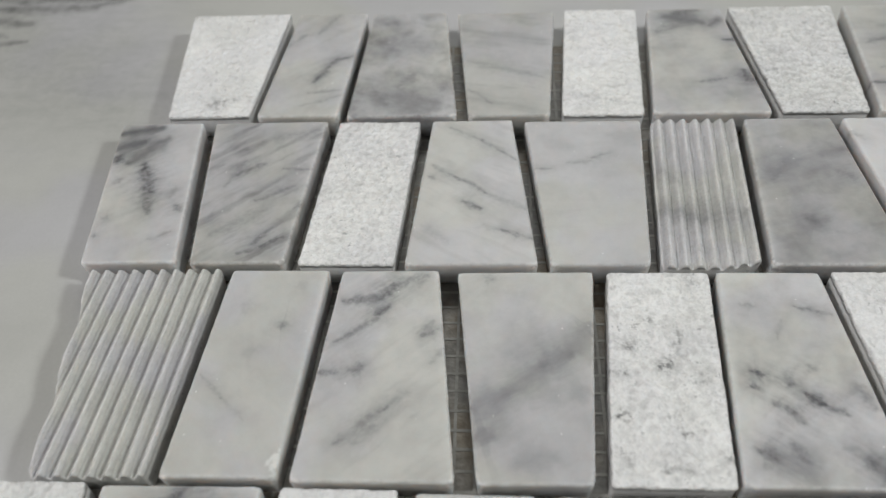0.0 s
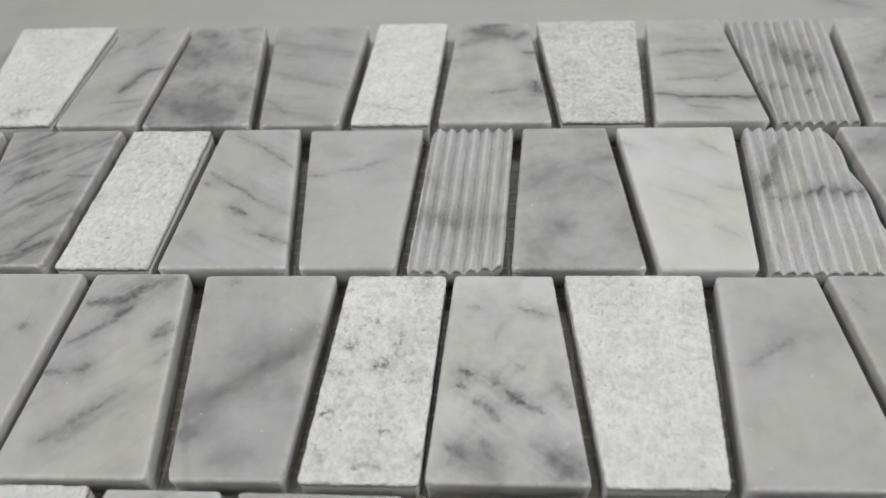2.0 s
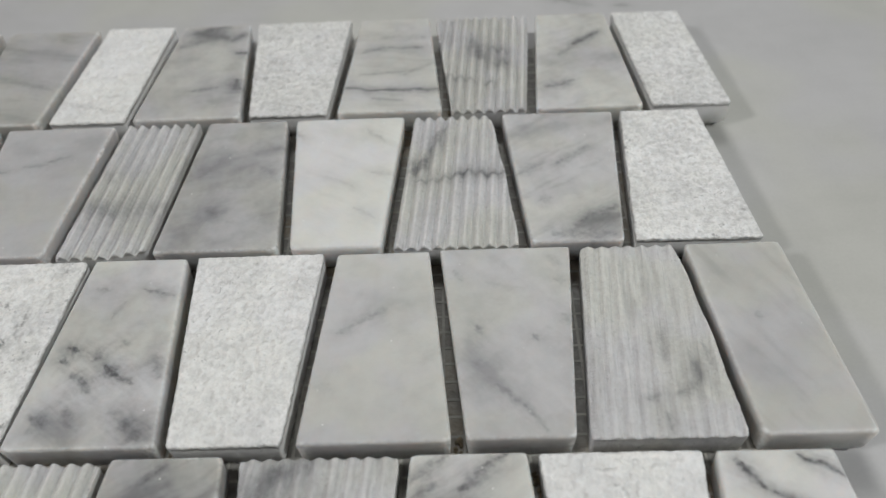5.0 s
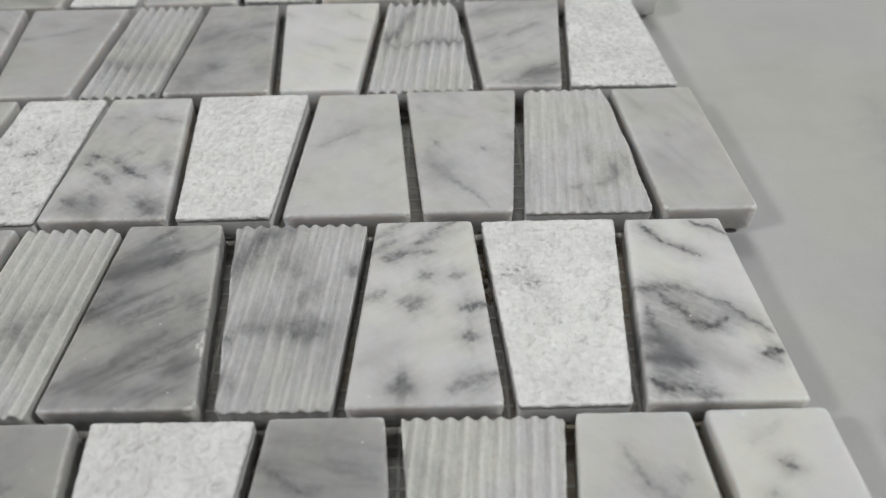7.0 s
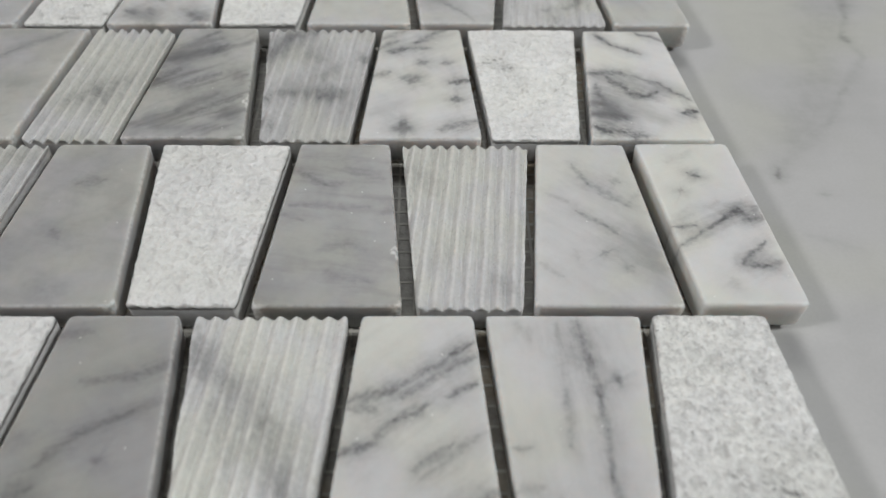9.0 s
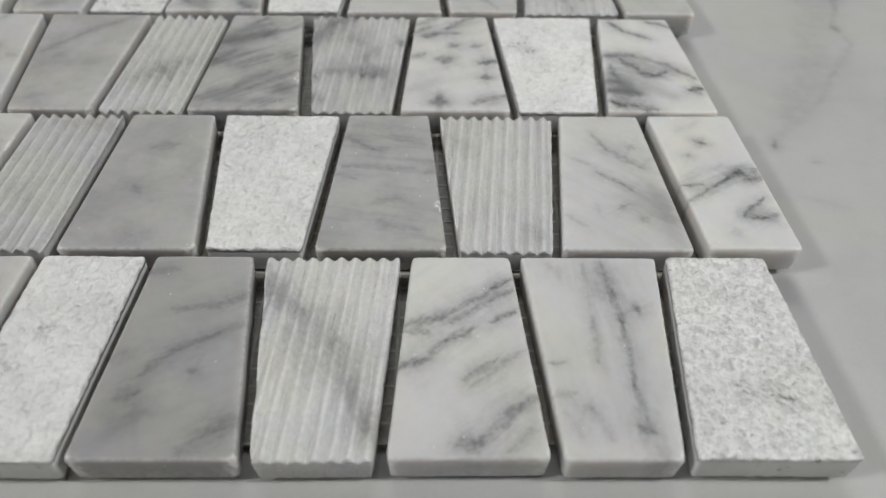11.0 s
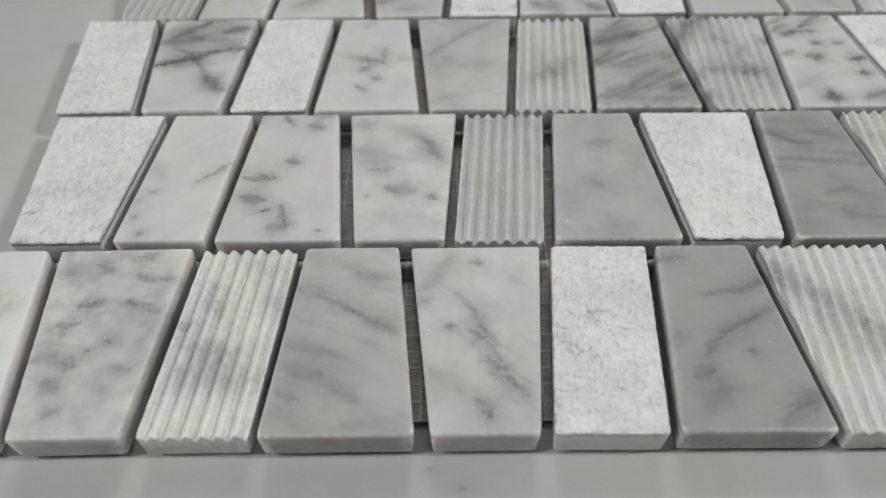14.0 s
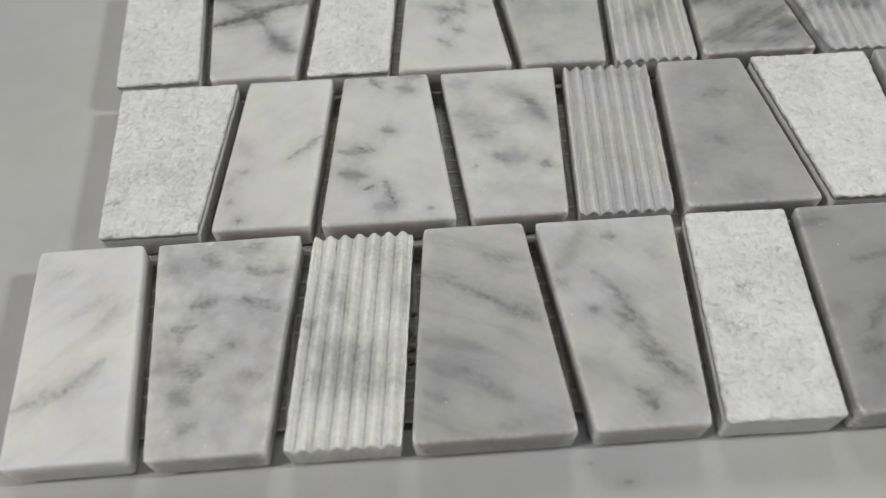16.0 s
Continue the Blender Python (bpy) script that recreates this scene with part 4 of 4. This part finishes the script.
piece(5, "B", 131.5, "honed", 0.45, 0.14, 0.05, -12,
      ((-2.3, 10.6, 3.2, 11.7, 2, 0.35), (-2.9, -3.9, -1.2, -6.1, 1.5, 0.35), (-12.9, -7.9, -9.7, -14.1, 5, 0.15), (-0.0, -20.1, 2.2, -22.0, 2, 0.2), (-8.8, 16.8, 7.0, 18.9, 6, 0.1)), y=-0.14, turn=0.32, top=-2e-05, foot=0.00023)
piece(5, "A", 160.1, "hammered", 0.859, 0.2, 0.02, 30, coarse=1.3, speck=0.55, y=-0.17, turn=-0.13, top=1e-05, foot=-0.00012)
piece(5, "B", 188.3, "honed", 0.396, 0.12, 0.2, -8,
      ((-9.9, 14.5, -3.4, 10.2, 1.6, 0.57), (-3.4, 10.2, 0.2, 10.7, 1.4, 0.4), (-10.9, 3.6, 6.6, 2.8, 1.2, 0.34), (-12.7, 0.5, -6.8, -1.1, 1, 0.34), (0.9, 16.2, 9.7, 11.8, 1.5, 0.29), (-2.5, -9.2, 2.9, -7.8, 2, 0.34), (2.9, -7.8, 7.4, -9.9, 2, 0.29), (-0.7, -16.1, 8, -18.7, 2, 0.34), (-9.4, 19.9, 0.7, 18.9, 2, 0.23), (10.2, 1.2, 13.6, 2.7, 2, 0.29), (-13.9, -19.9, -8.6, -19.9, 4, 0.23)), y=-0.05, turn=0.08, top=-4e-05, foot=-0.00028)
piece(5, "A", 216.6, "ribbed", 0.704, 0.08, 0.05, -55,
      ((-11.4, 16.2, -7.7, 9.3, 4, 0.2), (5.1, -16.3, 9.0, -20.2, 3, 0.2)), depth=0.0009, slope=0.088, rib=0.00308, phase=0.56, y=-0.42, turn=-0.31, top=-6e-05, foot=-0.00023)
piece(5, "B", 244.2, "honed", 0.603, 0.06, 0.08, -40,
      ((-3.0, 17.0, -0.2, 10.8, 0.9, 0.45), (-0.2, 10.8, 8.1, 3.3, 1.6, 0.4), (8.2, 4.1, 12.8, 9.1, 1, 0.2), (-3.3, 1.8, 2.3, -2.9, 0.8, 0.5), (2.3, -2.9, 4.2, -5.1, 1, 0.4), (6.2, -6.6, 10.2, -13.8, 6, 0.35), (5.4, 11.7, 7.1, 10.8, 1.3, 0.45), (-9.1, 7.5, -5.3, 4.2, 1, 0.25), (1.1, -10.2, 1.5, -10.9, 1.4, 0.5), (9.0, -3.7, 12.1, -15.1, 3, 0.3), (-12.6, -13.6, -8.7, -17.0, 1, 0.25), (4.7, -14.4, 5.6, -15.4, 1.5, 0.35), (9.9, -15.1, 12.4, -23.0, 3, 0.2), (-5.5, -9.5, -4.8, -12.3, 1, 0.2)), y=-0.03, turn=-0.28, top=-0.00028, foot=-0.00014)
piece(5, "Q", 270.9, "honed", 0.702, 0.05, 0.04, 24,
      ((-3, 13.9, -0.3, 12.4, 1, 0.77), (-6.2, 8.2, -5.7, 8, 1, 0.55), (-10.2, -3.4, -4.9, -3.1, 0.9, 0.66), (-10.5, -9.6, -4.4, -5.2, 0.8, 0.55), (-4.4, -5.2, 1.3, -1.5, 0.9, 0.66), (1.3, -1.5, 5.9, 2.4, 1.2, 0.77), (5.9, 2.4, 7.3, -0.7, 1, 0.66), (6.1, -0.7, 11.2, 0.5, 2, 0.55), (7.4, 3.2, 11.5, 3.2, 1, 0.44), (2.1, -13.9, 8.6, -7.5, 0.8, 0.66), (2, -14.1, 7.3, -14.6, 1.1, 0.72), (7.3, -14.6, 10, -13.2, 1.4, 0.55), (-1.3, -17.9, -0.5, -20.5, 1.5, 0.22), (-7, 17.8, -1.1, 21.5, 2, 0.17), (-8.9, -0.7, 1.7, 4, 2, 0.17)), y=0.18, turn=0.14, top=6e-05, foot=-0.00017)
# near row
piece(6, "Q", -11.4, "honed", 0.78, 0.06, 0.1, 40,
      ((-9.7, -13.2, -1.1, -9.7, 1.6, 0.36), (-1.1, -9.7, 5.2, -4.1, 1.6, 0.32), (-8.9, 17.0, -5.7, 18.2, 1.2, 0.2), (-2.9, 6.8, 4.1, 11.8, 1.5, 0.2), (2.3, 3.7, 5.8, 8.9, 1.5, 0.2), (-13.8, 17.3, -10.5, 23.0, 1.5, 0.12)), left=0.0009, y=-0.36, turn=1.1, top=0, foot=0)
piece(6, "A", 15.9, "honed", 0.68, 0.22, 0.04, -6,
      ((-5.9, 7.6, -1.3, 9.1, 2.2, 0.5), (3.9, 8.3, 11.8, 5.8, 2, 0.45), (-5.2, 20.0, -1.5, 18.2, 2, 0.45), (2.5, 20.8, 7.4, 22.5, 1.8, 0.4), (4.7, 16.4, 8.3, 14.7, 2, 0.45), (10.0, 15.5, 12.7, 15.0, 1.3, 0.45), (-9.4, 2.3, -4.7, 3.0, 1.5, 0.4), (-8.2, 0.0, -7.0, -0.0, 1.2, 0.4), (-11.7, -6.4, -7.4, -5.1, 2.5, 0.45), (-6.4, -6.5, -2.5, -7.9, 2.2, 0.5), (-7.2, -12.0, -4.5, -13.3, 2.5, 0.5), (2.4, -1.6, 3.2, -2.4, 1, 0.5), (5.8, -8.7, 8.9, -9.5, 2, 0.35), (-4.4, -19.7, -2.7, -17.9, 1.5, 0.4), (-1.8, -3.7, -0.4, -4.5, 1, 0.4), (-12.1, 16.7, -9.8, 17.5, 2, 0.3)), y=-0.34, turn=1.1, top=0.00032, foot=9e-05)
piece(6, "P", 42.7, "ribbed", 0.88, 0.1, 0.05, -21,
      ((-6.3, -2.6, 1.3, -5.6, 4, 0.32), (-5.1, 14.5, -1.3, 4.8, 3, 0.27), (-8.6, -9.6, 7.7, -11.2, 4, 0.27), (3.3, 19.5, 10.0, 17.6, 4, 0.23), (8.0, 11.0, 10.8, 7.8, 2, 0.18), (-9.4, 1.9, -7.2, 3.4, 2, 0.32)), depth=0.00113, slope=0.078, rib=0.00316, phase=0.28, y=-0.3, turn=0.31, top=0.00015, foot=-0.0001)
piece(6, "B", 68.6, "honed", 0.48, 0.1, 0.2, -25,
      ((-6.6, 10.0, 1.6, 5.5, 1.1, 0.5), (1.6, 5.5, 10.7, -0.3, 1.8, 0.45), (2.2, 15.7, 7.3, 14.7, 2.2, 0.4), (-11.7, 12.5, -5.3, 10.8, 2, 0.3), (-11.9, -3.6, -1.2, -5.9, 2.5, 0.35), (-11.5, -8.5, -4.5, -10.7, 3, 0.45), (-4.5, -10.0, 3.5, -16.7, 2, 0.3), (-12.2, -14.5, -8.7, -16.5, 2, 0.3), (1.4, -22.3, 4.6, -22.3, 1.5, 0.3), (5.9, 2.8, 10.7, 1.2, 1.5, 0.3)), y=-0.27, turn=0.37, top=-0.00015, foot=-6e-05)
piece(6, "A", 97.4, "honed", 0.585, 0.1, 0.08, -45,
      ((-1.4, 19.5, 1.2, 19, 1.6, 0.56), (-11.5, 12.1, -5.8, 20.5, 3, 0.45), (-13, 7.3, -10.4, 8.8, 2, 0.34), (-5.3, 10.4, -0.8, 5.6, 1.3, 0.39), (-0.8, 5.6, 1, -0.5, 1.5, 0.5), (1, -0.5, 3.7, -7.7, 1.5, 0.39), (1.4, -7.7, 6.4, -13.2, 2.2, 0.56), (6.4, -13.2, 8.8, -15.8, 2, 0.39), (-7.3, 1.1, -5.5, 1.1, 1.5, 0.45), (-2, -0.5, 0.2, -2, 2, 0.5), (-0.8, -17, 1, -20.1, 2, 0.45), (0.5, -19.8, 1.2, -20.3, 1.3, 0.56), (-10.4, -10.3, -5, -14.3, 3, 0.28), (7.8, 15.1, 10.1, 13.4, 2, 0.22)), y=-0.2, turn=0.45, top=2e-05, foot=-0.0001)
piece(6, "P", 123.9, "hammered", 0.859, 0.2, 0.02, 21,
      ((-3.2, 3.7, -0.5, 5.2, 1.5, 0.35), (-7.3, -5.1, -5.6, -5.1, 2, 0.25)), coarse=1.5, speck=0.5, y=-0.32, turn=-0.4, top=0.00013, foot=0.0001)
piece(6, "B", 150.0, "honed", 0.395, 0.08, 0.06, 25,
      ((6, 10.8, 12.2, 13.9, 1.44, 0.57), (-3.8, 9.3, 5.9, 10, 1.08, 0.4), (-1.4, -1, 6.9, 3.3, 1.2, 0.52), (6.9, 3.3, 13, 6.2, 1.2, 0.34), (-5.9, -6.4, -1.4, -1.7, 1.32, 0.46), (-9, -11.6, -5.8, -10.3, 1.8, 0.52), (-5.7, -15.4, -3.5, -14.8, 3, 0.46), (3.2, -5.8, 4.5, -6.2, 1.56, 0.46), (-11.4, 19.8, -5.1, 20.6, 1.8, 0.34), (-8.9, -16.6, -5.6, -19, 3.6, 0.23), (4.9, -22.6, 13.7, -16.7, 2.4, 0.4), (9.2, -19.1, 13.8, -15.5, 2.4, 0.34), (-13.9, -3.6, -8.3, -0.9, 1.8, 0.23)), y=-0.13, turn=0.11, top=-0.0001, foot=0)
piece(6, "A", 178.3, "ribbed", 0.76, 0.06, 0.05, -46,
      ((-14, 17, -6, 10, 4.02, 0.29), (-6, 10, 2, 2, 4.6, 0.27), (2, 2, 6, -8, 4.02, 0.31), (5, -8, 10, -18, 2.53, 0.34), (-8, 5, -3, -5, 3.45, 0.15), (9, -14, 11, -20, 1.61, 0.34), (-14, 22, -11, 12, 2.3, 0.24)), depth=0.0009, slope=0.088, rib=0.00310, phase=0.15, y=-0.31, turn=0.18, top=-0.00022, foot=-1e-05)
piece(6, "B", 206.3, "honed", 0.621, 0.05, 0.08, 38,
      ((-11.5, 5.3, -3.5, 7.5, 1.4, 0.57), (-11.5, 3.9, -6.9, 3.2, 1.2, 0.46), (-5.8, 6.7, 6.3, 15.1, 1.1, 0.57), (6.3, 15.1, 10.7, 17.4, 1.1, 0.69), (-2.3, 6, 6.1, 12, 1.1, 0.46), (6.1, 12, 10.4, 14.3, 1, 0.57), (5.8, 6, 10.6, 9, 1, 0.63), (-13, -5, -8, -3, 1.4, 0.69), (-8, -3, -3.5, 1.1, 1.2, 0.46), (-3.5, 1.1, 2.3, 4.6, 1.2, 0.69), (-0.4, -7.6, 6.4, -3, 1, 0.46), (0.6, -9.4, 12.1, -1, 1, 0.34), (7.8, -14.9, 13.4, -11.3, 2, 0.46), (-1.8, -21.8, 2.3, -20.7, 2, 0.63), (2.3, -20.7, 10, -13.7, 1.8, 0.46), (7.2, -22.9, 11.7, -18.4, 1.2, 0.4)), y=-0.06, turn=0.24, top=-0.00013, foot=-0.00014)
piece(6, "A", 234.4, "honed", 0.612, 0.06, 0.06, 95,
      ((2.3, 22.4, 3.6, 15.1, 2, 0.5), (2.8, 14.3, 4.0, 13.9, 1.6, 0.6), (3.9, 13.6, 4.4, 6.1, 1.4, 0.45), (4.4, 6.1, 4.6, -8.8, 1.2, 0.5), (7.6, 10.5, 8.2, 9.0, 1.6, 0.55), (4.6, -8.8, 5.3, -16.1, 1.2, 0.4), (3.5, -17.3, 6.3, -19.1, 1.6, 0.6), (-1.6, 21.6, -1.3, 10.5, 1.4, 0.3), (-1.2, 7.5, -1.7, -3.6, 1, 0.35), (-11.2, -3.6, -8.4, -3.6, 1, 0.4), (-11.5, -11.3, -7.0, -10.1, 1, 0.3), (-5.8, -13.2, -4.9, -13.8, 1.5, 0.35), (-4.3, -13.8, -1.3, -20.7, 1.5, 0.25), (-9.8, -14.9, -7.3, -19.6, 1.5, 0.2), (5.7, -21.9, 7.3, -24.1, 2, 0.3), (-9.0, 22.4, -7.0, 18.3, 1.5, 0.25)), y=-0.22, turn=-0.09, top=-0, foot=-0.00021)
piece(6, "B", 262.6, "hammered", 0.88, 0.2, 0.02, -22,
      ((1.1, -10.1, 5.4, -12.0, 1.3, 0.5), (-4.5, -8.8, -2.7, -10.1, 1.2, 0.4), (10.2, -4.3, 11.0, -5.0, 1, 0.4), (-7.0, 3.2, -4.5, 3.9, 1, 0.35), (5.1, 12.9, 6.7, 12.1, 1.5, 0.3)), coarse=1.3, speck=1.9, y=-0.32, turn=-0.6, top=-2e-05, foot=-3e-05)


# ---------------------------------------------------------------- the mesh that the pieces are glued to
def backing():
    """Woven strands in a square net, laid under the pieces and showing in the joints."""
    verts, faces = [], []

    def strand(x0, x1, y0, y1, z0, z1):
        k = len(verts)
        for z in (z0, z1):
            verts.extend(((x0, y0, z), (x1, y0, z), (x1, y1, z), (x0, y1, z)))
        faces.extend([(k + a, k + b, k + c, k + d) for a, b, c, d in ((4, 5, 6, 7), (0, 1, 5, 4), (1, 2, 6, 5), (2, 3, 7, 6), (3, 0, 4, 7))])

    rnd = random.Random(12)
    left, right, low, high, step = -0.010, 0.274, 0.007, 0.296, 0.0043
    n = int((high - low) / step)
    for i in range(n + 1):
        y = low + i * step + rnd.uniform(-0.0002, 0.0002)
        strand(left, right, y, y + 0.0006, 0.0005, 0.0012)
    n = int((right - left) / step)
    for i in range(n + 1):
        x = left + i * step + rnd.uniform(-0.0002, 0.0002)
        strand(x, x + 0.0006, low, high, 0.0004, 0.00128)
    mesh = bpy.data.meshes.new("backing_mesh")
    mesh.from_pydata(verts, [], faces)
    mesh.update()
    return mesh


part("backing_mesh", backing(), plain("glass_fibre_net", (0.43, 0.42, 0.39), 0.5, 0.2, 300.0), sheet, "grey woven glass-fibre net")

# the film of glue between the strands
def glue_material():
    m, nt, bsdf = tree_of("dull_glue")
    p = node(nt, "ShaderNodeTexCoord").outputs["Object"]
    tan = span(nt, noisy(nt, p, 38.0, 2.0, 0.5), 0.47, 0.66)
    grit = noisy(nt, p, 420.0, 3.0, 0.6)
    grey = mixed(nt, span(nt, grit, 0.3, 0.7), (0.21, 0.204, 0.192, 1), (0.33, 0.32, 0.30, 1))
    brown = mixed(nt, span(nt, grit, 0.3, 0.7), (0.26, 0.215, 0.16, 1), (0.40, 0.345, 0.265, 1))
    put(nt, bsdf.inputs["Base Color"], mixed(nt, tan, grey, brown))
    bsdf.inputs["Roughness"].default_value = 0.45
    bumped(nt, bsdf, grit, 0.4, 0.0008)
    return m


film = bmesh.new()
bmesh.ops.create_cube(film, size=1.0)
bmesh.ops.transform(film, verts=film.verts, matrix=Matrix.LocRotScale((0.132, 0.1515, 0.0006), None, (0.283, 0.288, 0.001)))
part("glue_film", from_bm("glue_film", film), glue_material(), sheet, "dull grey and tan film of glue")


# ---------------------------------------------------------------- crumbs of dried glue and stone dust in the joints
def crumbs(spots, seed, size):
    """Small uneven lumps lying in clusters along the joints."""
    rnd = random.Random(seed)
    bm = bmesh.new()
    bmesh.ops.create_icosphere(bm, subdivisions=1, radius=1.0)
    ball = [v.co.copy() for v in bm.verts]
    tris = [tuple(v.index for v in f.verts) for f in bm.faces]
    bm.free()
    verts, faces = [], []
    for x0, y0, x1, y1, n in spots:
        for _ in range(n):
            s = rnd.random()
            r = size * rnd.uniform(0.35, 1.0)
            at = Vector(((x0 + (x1 - x0) * s) / 1000 + rnd.uniform(-0.0007, 0.0007), (y0 + (y1 - y0) * s) / 1000, 0.0011 + r * 0.3))
            k = len(verts)
            verts.extend(at + Vector((c.x, c.y * rnd.uniform(0.8, 1.4), c.z * 0.7)) * r * rnd.uniform(0.7, 1.2) for c in ball)
            faces.extend(tuple(k + i for i in t) for t in tris)
    mesh = bpy.data.meshes.new("glue_crumbs")
    mesh.from_pydata(verts, [], faces)
    mesh.update()
    return mesh


SPOTS = ((219, 150, 220, 132, 40), (204, 157, 204, 153, 8), (197, 155, 196, 145, 12), (204, 268, 204, 262, 8), (240, 149, 233, 128, 30), (172, 148, 164, 130, 16),
         (28, 245, 22, 232, 8), (85, 190, 84, 165, 14), (110, 92, 112, 60, 14), (200, 40, 203, 10, 18), (142, 96, 141, 60, 12), (56, 40, 52, 12, 12))
tagged(part("glue_crumbs", crumbs(SPOTS, 31, 0.0008), plain("brown_glue", (0.23, 0.19, 0.13), 0.7, 0.4, 700.0), sheet, "brownish crumbs of dried glue in the joints"), "brownish crumbs of dried glue in the joints", kind="stuff")
